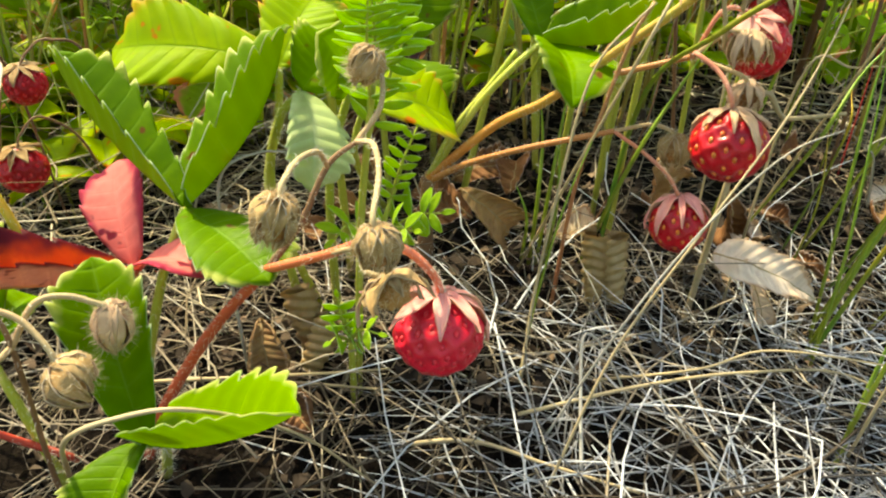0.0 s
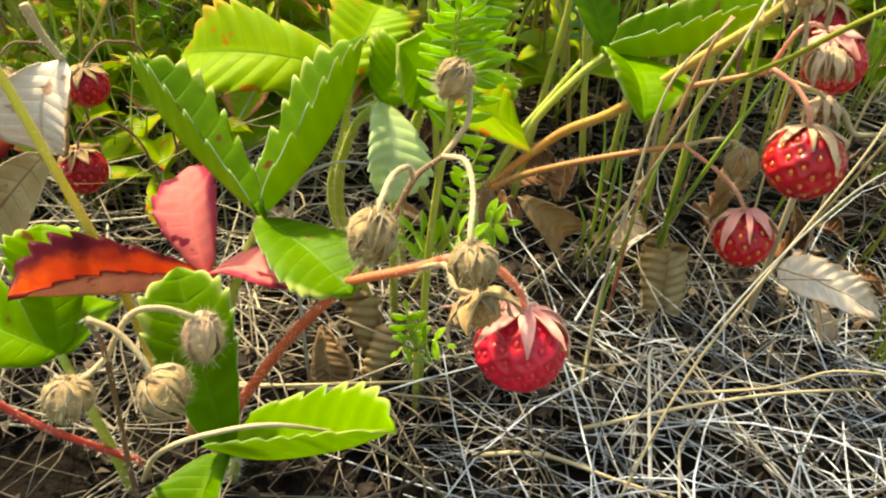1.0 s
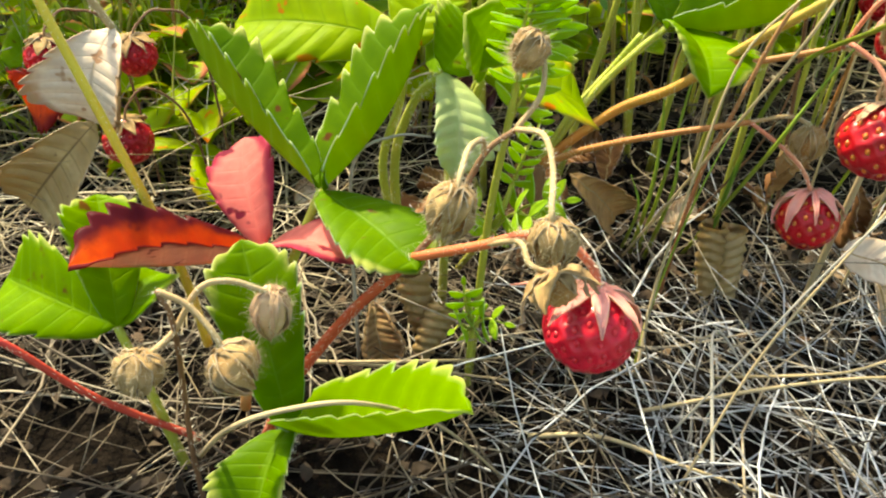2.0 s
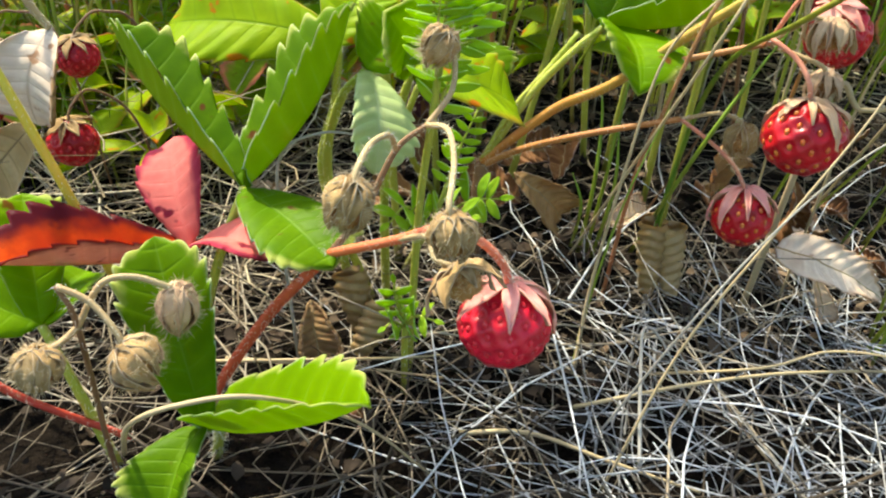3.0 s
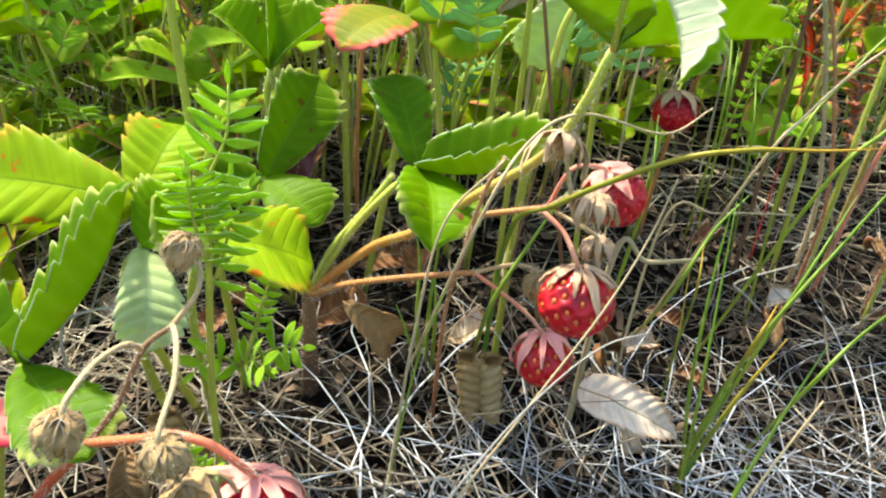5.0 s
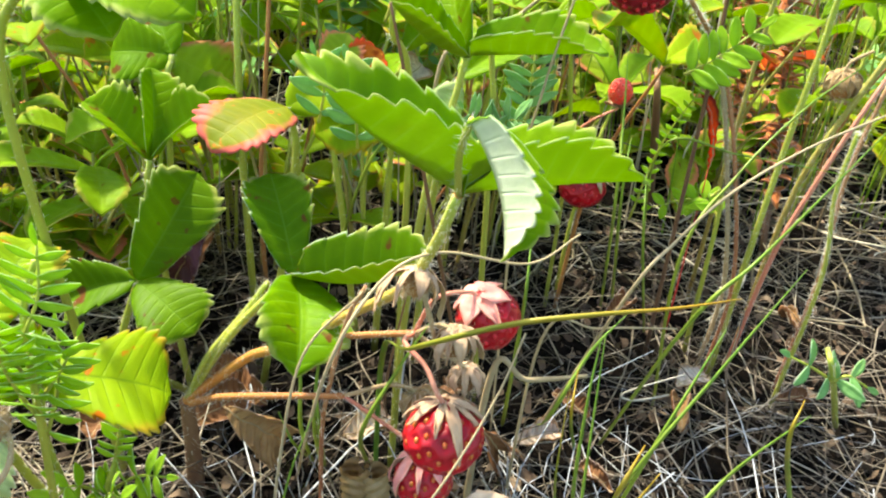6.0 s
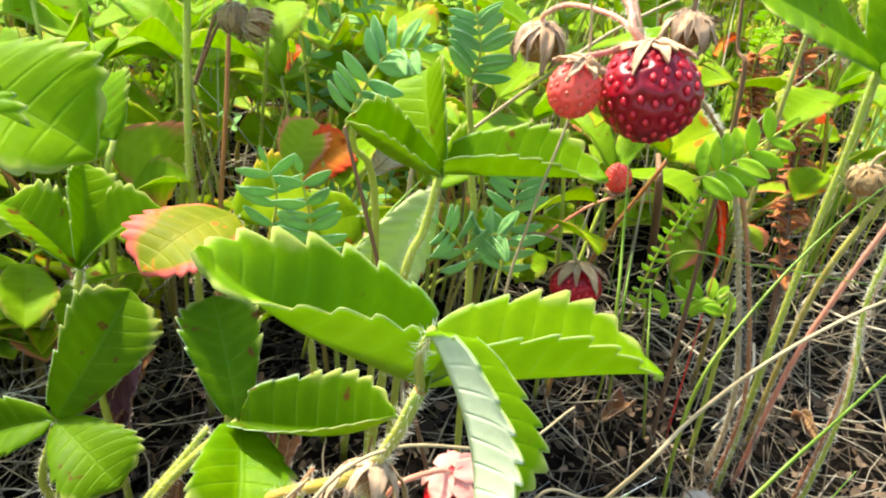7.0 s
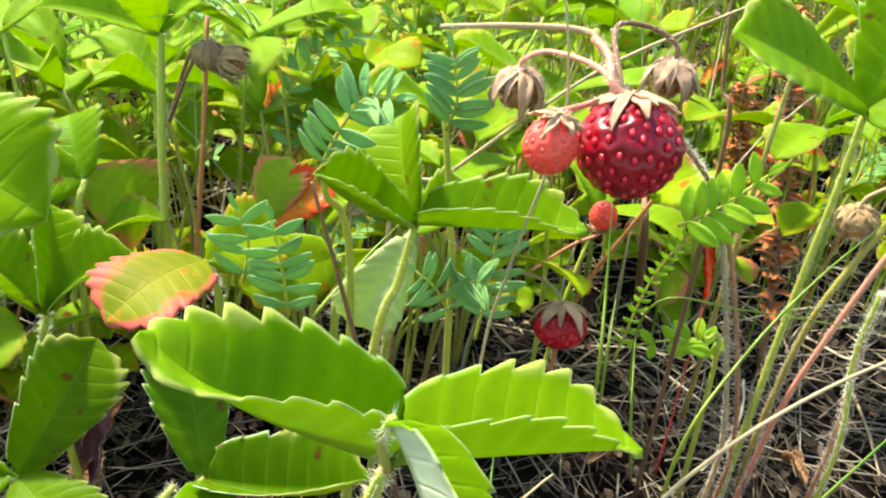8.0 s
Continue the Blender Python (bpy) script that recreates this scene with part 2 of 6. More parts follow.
SEPAL_TAN = leaf_material("sepal_tan", (0.62, 0.47, 0.33), (0.48, 0.31, 0.21), (0.72, 0.58, 0.40), (0.45, 0.28, 0.16), 0.3, None, 0, teeth=1, through=0.2, rough=0.7, glow=(1.2, 1.1, 1.0))
SEPAL_DRY = leaf_material("sepal_dry", (0.44, 0.32, 0.16), (0.25, 0.16, 0.08), (0.62, 0.50, 0.30), (0.38, 0.26, 0.13), 0.15, None, 0, teeth=1, through=0.15, rough=0.8, glow=(1.2, 1.1, 1.0))
WOOL = plain_material("flower_wool", [(0.0, (0.50, 0.38, 0.22)), (1.0, (0.78, 0.68, 0.48))], rough=0.7, through=0.4, bump=0.0, per="island")
CORE = plain_material("bud_core", [(0.0, (0.22, 0.09, 0.03)), (0.6, (0.42, 0.19, 0.05)), (1.0, (0.5, 0.3, 0.12))], 500.0, 0.8)


def fruit_material(name, ripe, deep):
    n = Nodes(name)
    here = n.local()
    col = n.mix(n.step(n.noise(here, 130.0, 3.0), 0.3, 0.75), ripe, deep)
    fine = n.noise(here, 1600.0, 2.0)
    n.bump(fine, 0.12, 0.0003)
    return n.finish(col, n.step(fine, 0.2, 0.9, 0.25, 0.42), 0.0, 0.28, coat=0.08, sub=0.08)


FRUIT = fruit_material("fruit_red", (0.50, 0.007, 0.016), (0.24, 0.003, 0.011))
FRUIT_BRIGHT = fruit_material("fruit_bright", (0.66, 0.014, 0.040), (0.40, 0.006, 0.020))
FRUIT_DARK = fruit_material("fruit_dark", (0.30, 0.004, 0.014), (0.15, 0.003, 0.012))
FRUIT_PALE = fruit_material("fruit_unripe", (0.88, 0.10, 0.07), (0.80, 0.05, 0.045))
SEED_GOLD = plain_material("seed_gold", [(0.0, (0.55, 0.07, 0.012)), (1.0, (0.68, 0.24, 0.03))], 900.0, 0.3, gloss=0.6, per="island")
SEED_RED = plain_material("seed_red", [(0.0, (0.62, 0.012, 0.03)), (1.0, (0.80, 0.04, 0.06))], 900.0, 0.32, gloss=0.5, per="island")
SEED_CRIMSON = plain_material("seed_crimson", [(0.0, (0.52, 0.006, 0.022)), (1.0, (0.72, 0.014, 0.035))], 900.0, 0.28, gloss=0.5, per="island")
SEED_PALE = plain_material("seed_pale", [(0.0, (0.74, 0.07, 0.05)), (1.0, (0.80, 0.14, 0.08))], 900.0, 0.35, gloss=0.5, per="island")
STRAW = plain_material("straw", [(0.0, (0.018, 0.015, 0.012)), (0.26, (0.06, 0.05, 0.042)), (0.42, (0.31, 0.305, 0.30)), (0.62, (0.56, 0.58, 0.61)), (1.0, (0.78, 0.81, 0.86))], 160.0, 0.5, per="island", gloss=0.4)
STRAW_FAR = plain_material("straw_far", [(0.0, (0.07, 0.048, 0.03)), (0.30, (0.24, 0.18, 0.10)), (0.62, (0.54, 0.46, 0.31)), (1.0, (0.80, 0.74, 0.60))], 160.0, 0.55, per="island", gloss=0.35)
STRAW_TAN = plain_material("straw_tan", [(0.0, (0.03, 0.02, 0.012)), (0.45, (0.09, 0.066, 0.042)), (0.75, (0.34, 0.28, 0.20)), (1.0, (0.66, 0.62, 0.53))], 160.0, 0.55, per="island", gloss=0.35)
CRUMB = plain_material("leaf_crumbs", [(0.0, (0.03, 0.02, 0.013)), (0.55, (0.11, 0.07, 0.042)), (0.85, (0.24, 0.17, 0.11)), (1.0, (0.45, 0.38, 0.29))], 200.0, 0.8, per="island")


# CRUMB in near-black tones: the shade over the litter is put into its colour
SHADED_CRUMB = plain_material("shaded_crumbs", [(0.0, (0.010, 0.007, 0.005)), (0.6, (0.035, 0.024, 0.016)), (1.0, (0.12, 0.085, 0.055))], 200.0, 0.9, per="island")


def soil_material():
    n = Nodes("soil")
    here = n.local()
    broad, mid, fine = n.noise(here, 25.0), n.noise(here, 180.0, 5.0), n.noise(here, 900.0, 4.0)
    # near-black near the plants: the shade in gaps between straws is in this colour
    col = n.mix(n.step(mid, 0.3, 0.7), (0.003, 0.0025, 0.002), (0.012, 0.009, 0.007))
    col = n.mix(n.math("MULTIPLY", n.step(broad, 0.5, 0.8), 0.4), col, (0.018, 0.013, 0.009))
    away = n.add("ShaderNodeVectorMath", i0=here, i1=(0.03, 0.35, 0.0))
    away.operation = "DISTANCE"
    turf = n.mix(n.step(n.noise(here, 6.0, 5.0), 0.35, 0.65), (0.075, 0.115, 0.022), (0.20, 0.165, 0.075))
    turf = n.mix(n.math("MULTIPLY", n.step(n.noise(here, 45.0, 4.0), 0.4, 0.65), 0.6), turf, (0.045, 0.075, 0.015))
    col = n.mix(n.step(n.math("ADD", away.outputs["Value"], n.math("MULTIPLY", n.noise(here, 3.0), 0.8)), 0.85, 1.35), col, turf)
    n.bump(n.math("ADD", mid, n.math("MULTIPLY", fine, 0.5)), 0.9, 0.004)
    return n.finish(col, 0.95, 0.0, 0.04)


SOIL = soil_material()

# ---- builders ----
UP = Vector((0, 0, 1))
rng = random.Random(5)


def part(name, bm, mats, parent=None, label="", place=None):
    """Links a bmesh as one mesh object under a thing or a part."""
    me = bpy.data.meshes.new(name)
    bm.to_mesh(me)
    bm.free()
    return linked(name, me, mats, parent, label, place)


def linked(name, me, mats, parent=None, label="", place=None):
    if not me.materials:
        for m in mats if isinstance(mats, (list, tuple)) else [mats]:
            me.materials.append(m)
        me.shade_smooth()
    ob = new(name, me)
    if parent:
        ob.parent = parent
    if place is not None:
        ob.matrix_basis = place
    if label:
        tagged(ob, label)
    return ob


def thing(name, at, label, category, group=""):
    ob = new(name)
    ob.empty_display_size = 0.01
    ob.location = at
    return tagged(ob, label, category, group)


def spline(points, n=6):
    """A smooth line through the points."""
    p = [Vector(q) for q in points]
    if len(p) == 2:
        return [p[0].lerp(p[1], i / n) for i in range(n + 1)]
    ends = [p[0] * 2 - p[1], *p, p[-1] * 2 - p[-2]]
    out = []
    for a, b, c, d in zip(ends, ends[1:], ends[2:], ends[3:]):
        for i in range(n):
            t = i / n
            out.append(0.5 * (2 * b + (c - a) * t + (2 * a - 5 * b + 4 * c - d) * t * t + (3 * b - a - 3 * c + d) * t ** 3))
    return out + [p[-1]]


def frames_along(line):
    """A tangent and two normals at each place of a line, without twist."""
    out, side = [], None
    for i, p in enumerate(line):
        tan = (line[min(i + 1, len(line) - 1)] - line[max(i - 1, 0)]).normalized()
        if side is None:
            side = tan.orthogonal().normalized()
        side = (side - tan * side.dot(tan)).normalized()
        out.append((p, tan, side, tan.cross(side)))
    return out


def tube(bm, line, r0, r1, sides=7, mi=0, closed=True, lump=0.0):
    uv = bm.loops.layers.uv.verify()
    rings, fs = [], frames_along(line)
    for i, (p, tan, a, b) in enumerate(fs):
        t = i / (len(fs) - 1)
        r = r0 + (r1 - r0) * t
        if lump:
            r *= 1 + lump * noise.noise(p * 400)
        rings.append([bm.verts.new(p + (a * math.cos(k * math.tau / sides) + b * math.sin(k * math.tau / sides)) * r) for k in range(sides)])
    for i, (lo, hi) in enumerate(zip(rings, rings[1:])):
        for k in range(sides):
            f = bm.faces.new((lo[k], lo[(k + 1) % sides], hi[(k + 1) % sides], hi[k]))
            f.material_index, f.smooth = mi, True
            for loop, (u, v) in zip(f.loops, ((k, i), (k + 1, i), (k + 1, i + 1), (k, i + 1))):
                loop[uv].uv = (u / sides, v / (len(rings) - 1))
    if closed:
        for ring, flip in ((rings[0], True), (rings[-1], False)):
            f = bm.faces.new(list(reversed(ring)) if flip else ring)
            f.material_index = mi


def hair(bm, line, r0, r1, count, length, mi=1, seed=0):
    """Fine hairs that stand off a stalk."""
    r = random.Random(seed)
    fs = frames_along(line)
    for _ in range(int(count * 1.9)):
        i = r.randrange(len(fs))
        p, tan, a, b = fs[i]
        q = fs[min(i + 1, len(fs) - 1)][0]
        rad = r0 + (r1 - r0) * i / (len(fs) - 1)
        ang = r.uniform(0, math.tau)
        out = a * math.cos(ang) + b * math.sin(ang)
        root = p.lerp(q, r.random()) + out * rad * 0.9
        way = (out + tan * r.uniform(-0.2, 0.5) + a * r.uniform(-0.3, 0.3)).normalized()
        side = way.cross(tan).normalized() * 0.00005
        f = bm.faces.new([bm.verts.new(v) for v in (root - side, root + side, root + way * length * r.uniform(0.6, 1.5))])
        f.material_index = mi


def stalk(name, points, r0, r1, mat, parent, origin, hairs=0, length=0.0011, sides=8, label="", lump=0.0):
    """A round stalk through world points, under a thing at origin."""
    line = [q - Vector(origin) for q in spline(points, 7)]
    bm = bmesh.new()
    tube(bm, line, r0, r1, sides, lump=lump)
    if hairs:
        hair(bm, line, r0, r1, hairs, length, 1, len(points) * 7 + hairs)
    return part(name, bm, [mat, HAIR] if hairs else mat, parent, label)


def blade_mesh(name, length, width, teeth=8, fold=15.0, arch=0.08, curl=0.0, pleat=0.008, roll=0.0, droop=0.06, depth=0.16, seed=0, cols=7, thick=0.00022, bend=0.0, per=6, taper=2.5, belly=0.62, slant=0.22, crumple=0.0, unfold=0.0):
    """A toothed leaflet along +y, upper face +z: folded along its midrib, pleated from vein to vein, with an underside of its own."""
    rows = teeth * per
    r = random.Random(seed)
    wob = Vector((r.uniform(-9, 9), r.uniform(-9, 9), r.uniform(-9, 9)))
    peak = max((k / 50) ** belly * (1 - (k / 50) ** taper) ** 0.66 for k in range(51))
    odd = [(r.uniform(0.75, 1.2), r.uniform(0.75, 1.2)) for _ in range(teeth + 2)]
    grid = []
    for i in range(rows + 1):
        s = i / rows
        w = width / 2 * (s ** belly * max(0.0, 1 - s ** taper) ** 0.66) / peak
        saw = (s * teeth + 0.5) % 1.0
        saw = saw if saw < 0.8 else (1 - saw) * 4
        row = []
        for j in range(-cols, cols + 1):
            u = j / cols
            au = abs(u)
            edge = au ** 4
            own = odd[int(s * teeth + 0.5)][j > 0]
            ww = w - min(depth * width / 2, 0.45 * w) * own * edge * (1 - saw) * min(1, max(0, s - 0.12) * 6)
            ang = radians(fold) * (1 - unfold * s ** 3) + radians(roll) * au * au
            x = u * ww * math.cos(ang)
            z = au * ww * math.sin(ang) + 0.55 * pleat * width * math.cos(math.tau * teeth * s) * min(1, au * 2.5) * (1 - 0.35 * au)
            y = length * (s + slant * au * (w / (width / 2)) * 3.2 * s * (1 - s) + 0.42 / teeth * saw * edge * (1 - s ** 6))
            z += length * (arch * 4 * s * (1 - s)) + curl * width * au * au
            z += 0.06 * width * noise.noise(Vector((x, y, 0)) * (0.9 / width) + wob) - 0.05 * width * au ** 2.5 * math.cos(ang) - droop * length * s ** 3
            if crumple:
                q = Vector((x, y, 0)) * (3.2 / width) + wob
                z += crumple * width * (noise.noise(q) + 0.5 * noise.noise(q * 2.3))
                x += crumple * 0.5 * width * noise.noise(q + Vector((5, 3, 1)))
            if bend:
                a = bend * y / length
                y, z = length * math.sin(a) / bend + z * math.sin(a), z * math.cos(a) - length * (1 - math.cos(a)) / bend
            row.append(Vector((x, y, z)))
        grid.append(row)
    return sheet_mesh(name, grid, thick)


def sheet_mesh(name, grid, thick):
    """A thin closed sheet from a grid: upper faces take the first material, lower faces the second."""
    n, m = len(grid), len(grid[0])
    nor = []
    for i in range(n):
        for j in range(m):
            du = grid[i][min(j + 1, m - 1)] - grid[i][max(j - 1, 0)]
            dv = grid[min(i + 1, n - 1)][j] - grid[max(i - 1, 0)][j]
            k = du.cross(dv)
            nor.append(k.normalized() if k.length > 1e-14 else UP.copy())
    flat = [q for row in grid for q in row]
    verts = [q + k * thick / 2 for q, k in zip(flat, nor)] + [q - k * thick / 2 for q, k in zip(flat, nor)]
    o = n * m
    faces, mats, uvs = [], [], []
    quad = lambda i, j: ((i, j), (i, j + 1), (i + 1, j + 1), (i + 1, j))
    for i in range(n - 1):
        for j in range(m - 1):
            q = quad(i, j)
            faces.append([a * m + b for a, b in q])
            faces.append([o + a * m + b for a, b in reversed(q)])
            mats += [0, 1]
            uvs += [(b / (m - 1), a / (n - 1)) for a, b in q] + [(b / (m - 1), a / (n - 1)) for a, b in reversed(q)]
    for j in (0, m - 1):
        for i in range(n - 1):
            q = [i * m + j, (i + 1) * m + j, o + (i + 1) * m + j, o + i * m + j]
            faces.append(q if j == 0 else q[::-1])
            mats.append(0)
            v = [(j / (m - 1), i / (n - 1)), (j / (m - 1), (i + 1) / (n - 1)), (j / (m - 1), (i + 1) / (n - 1)), (j / (m - 1), i / (n - 1))]
            uvs += v if j == 0 else v[::-1]
    me = bpy.data.meshes.new(name)
    me.from_pydata(verts, [], faces)
    layer = me.uv_layers.new(name="UVMap")
    layer.data.foreach_set("uv", [c for q in uvs for c in q])
    me.polygons.foreach_set("material_index", mats)
    me.update()
    return me


def placed(base, tip, face):
    """Axes at base whose y runs to tip and whose z leans to face."""
    y = (Vector(tip) - Vector(base)).normalized()
    f = Vector(face)
    z = (f - y * f.dot(y)).normalized()
    x = y.cross(z)
    m = Matrix((x, y, z)).transposed().to_4x4()
    m.translation = Vector(base)
    return m


def leaflet(parent, origin, base, tip, face, width, mats, label="", **shape):
    base, tip = Vector(base) - Vector(origin), Vector(tip) - Vector(origin)
    me = blade_mesh("leaflet", (tip - base).length, width, seed=int(abs(base.x + tip.y) * 1e5), **shape)
    return linked("leaflet", me, mats, parent, label, placed(base, tip, face))


def leaf(plant, origin, stem, leaflets, mats=(GREEN, UNDER), r=0.0009, stem_mat=STEM_GREEN, hairs=160, label="", pleat=0.003):
    """A petiole through world points that carries leaflets at its end: (tip, width, face, shape)."""
    petiole = stalk("petiole", stem, r * 1.15, r * 0.85, stem_mat, plant, origin, hairs, label=label)
    for tip, width, face, shape in leaflets:
        shape = dict(pleat=pleat, **shape) if "pleat" not in shape else dict(shape)
        use = shape.pop("mats", mats)
        text = shape.pop("label", "")
        start = Vector(shape.pop("base", stem[-1]))
        leaflet(petiole, origin, start, tip, face, width * 1.25, use, text, **shape)
    return petiole


def ellipsoid_at(theta, phi, r, h):
    return Vector((r * math.sin(theta) * math.cos(phi), r * math.sin(theta) * math.sin(phi), h * math.cos(theta)))


def sepal_mesh(name, r, h, reach, width, lift, seed, rows=9, cols=3, close=0.0):
    """A pointed sepal that starts at the top of a fruit, follows it down to the polar angle reach, and stands off by lift."""
    rd = random.Random(seed)
    grid = []
    for i in range(rows + 1):
        s = i / rows
        th = 0.12 + (reach - 0.12) * s
        w = width * (0.55 + 0.9 * s if s < 0.35 else 0.865 * (1 - ((s - 0.35) / 0.65) ** 1.6)) + 0.0001
        row = []
        for j in range(-cols, cols + 1):
            u = j / cols
            off = 0.00035 + lift * s ** 2.2 + 0.0003 * abs(u) + 0.0005 * rd.uniform(-0.5, 0.5) * s + 0.0007 * noise.noise(Vector((th * 2.3, u * 1.5, seed * 1.7)))
            p = ellipsoid_at(th, 0, r + off, h + off)
            if close:
                p.x *= 1 - close * s ** 3
            p.y += u * w / 2
            row.append(p)
        grid.append([q for q in reversed(row)])
    return sheet_mesh(name, grid, 0.00018)


def head(name, at, r, h, axis, label, category, core, sepals, sepal_mats, pedicel, pedicel_mat, group="", seeds=None, seed_count=80, pit=0.0005, spin=0.0, pr=(0.00045, 0.0004), hairs=60, seed_size=0.00055, rough_core=0.0, close=0.0, sunk=0.45):
    """A berry or a spent flower head: a body with seeds in pits, sepals (azimuth, reach, width, lift) and its own stalk."""
    top = thing(name, at, label, category, group)
    z = Vector(axis).normalized()
    turn = z.to_track_quat("Z", "Y").to_matrix().to_4x4() @ pose(0, 0, 0, 0, 0, spin)
    bm = bmesh.new()
    bmesh.ops.create_icosphere(bm, subdivisions=5 if r > 0.003 and seeds else 4, radius=1.0)
    pts = np.array([v.co[:] for v in bm.verts])
    k = np.arange(seed_count) + 0.5
    th, ph = np.arccos(1 - 2 * k / seed_count), np.pi * (1 + 5 ** 0.5) * k
    spots = np.stack([np.sin(th) * np.cos(ph), np.sin(th) * np.sin(ph), np.cos(th)], 1)
    spots += np.random.default_rng(seed_count).normal(0, 0.05, spots.shape)
    spots /= np.linalg.norm(spots, axis=1, keepdims=True)
    near = np.arccos(np.clip(pts @ spots.T, -1, 1)).min(1)
    cell = (4 * np.pi / seed_count) ** 0.5
    swell = 1 - np.exp(-((near / (0.42 * cell)) ** 2))
    for v, s in zip(bm.verts, swell):
        n0 = v.co.copy()
        taper = 1 - 0.10 * max(0.0, -n0.z) ** 2
        v.co = Vector((n0.x * r * taper, n0.y * r * taper, n0.z * h)) + n0 * (pit * (s - 0.6) + rough_core * noise.noise(n0 * 4 + Vector(at) * 900))
    if not seeds:
        rh = random.Random(int(r * 1e6))
        for _ in range(520):
            q = Vector((rh.gauss(0, 1), rh.gauss(0, 1), rh.gauss(0, 1))).normalized()
            root = Vector((q.x * r, q.y * r, q.z * h)) * rh.uniform(1.05, 1.22)
            side = q.orthogonal().normalized() * 0.00005
            tip = root + (q + Vector((rh.uniform(-1, 1), rh.uniform(-1, 1), rh.uniform(-1, 1))) * 0.9) * 0.0012
            bm.faces.new([bm.verts.new(v) for v in (root - side, root + side, tip)]).material_index = 1
    body = part("fruit" if seeds else "seed_head", bm, core if seeds else [core, WOOL], top, place=turn)
    if seeds:
        bm = bmesh.new()
        uvl = bm.loops.layers.uv.verify()
        for q in spots:
            q = Vector(q)
            if q.z > 0.93:
                continue
            taper = 1 - 0.10 * max(0.0, -q.z) ** 2
            mid = Vector((q.x * r * taper, q.y * r * taper, q.z * h)) - q * pit * sunk
            up = (UP - q * q.z).normalized()
            right = q.cross(up)
            res = bmesh.ops.create_icosphere(bm, subdivisions=1, radius=1.0)["verts"]
            for v in res:
                c = v.co.copy()
                v.co = mid + up * c.x * seed_size * 1.25 + right * c.y * seed_size * 0.85 + q * c.z * seed_size * 0.75
        tagged(part("seed_cover", bm, seeds, body), "small seeds set in pits", kind="stuff")
    for i, (az, reach, width, lift) in enumerate(sepals):
        me = sepal_mesh("sepal", r, h, radians(reach), width, lift, int(az * 10) + i, close=close)
        linked("sepal", me, sepal_mats, top, place=turn @ pose(0, 0, 0, 0, 0, az))
    if pedicel:
        stalk("pedicel", [*pedicel, Vector(at) + z * (h * 0.93)], *pr, pedicel_mat, top, at, hairs, 0.0007)
    return top


def ring(count, reach, width, lift, seed, vary=0.2):
    """Sepals all round: broad and narrow ones by turns."""
    r = random.Random(seed)
    return [(360 * i / count + r.uniform(-9, 9), reach * r.uniform(1 - vary, 1 + vary), width * (1.0 if i % 2 else 0.6) * r.uniform(0.85, 1.15), lift * r.uniform(0.3, 1.6)) for i in range(count)]


def grass(points, width, mat, label, name="grass_blade", group="grass blades", fold=0.25, round_=False):
    """A single grass blade or stem through world points, tapering to its tip."""
    origin = Vector(points[0])
    line = [q - origin for q in spline(points, 8)]
    bm = bmesh.new()
    if round_:
        tube(bm, line, width / 2, width / 4, 6)
    else:
        uv = bm.loops.layers.uv.verify()
        rows = []
        fs = frames_along(line)
        for i, (p, tan, a, b) in enumerate(fs):
            t = i / (len(fs) - 1)
            w = width / 2 * (1 - 0.85 * t ** 2)
            side = (tan.cross(Vector((0, -1, 0.3)))).normalized()
            out = side.cross(tan)
            rows.append([bm.verts.new(p + o) for o in (side * w, -out * w * fold, -side * w, out * w * 0.35)])
        for i, (lo, hi) in enumerate(zip(rows, rows[1:])):
            for k in range(4):
                f = bm.faces.new((lo[k], lo[(k + 1) % 4], hi[(k + 1) % 4], hi[k]))
                f.smooth = True
                for loop, (u, v) in zip(f.loops, ((k, i), (k + 1, i), (k + 1, i + 1), (k, i + 1))):
                    loop[uv].uv = (u / 4, v / (len(rows) - 1))
        bm.faces.new(rows[0][::-1])
        bm.faces.new(rows[-1])
    ob = part(name, bm, mat)
    ob.location = origin
    return tagged(ob, label, "grass", group)


SMALL = {}


def small_leaf(length, width, fold=14.0):
    """The shared mesh of a small smooth-edged leaflet."""
    key = (round(length * 1e4), round(width * 1e4), fold)
    if key not in SMALL:
        rows, grid = 6, []
        for i in range(rows + 1):
            s = i / rows
            w = width / 2 * (math.sin(math.pi * min(1, s * 0.93 + 0.04)) ** 0.7)
            a = radians(fold)
            grid.append([Vector((u * w * math.cos(a), length * s, abs(u) * w * math.sin(a) + 0.10 * length * 4 * s * (1 - s) * 0.5)) for u in (-1, -0.5, 0, 0.5, 1)])
        SMALL[key] = sheet_mesh("leaflet", grid, 0.0002)
    return SMALL[key]


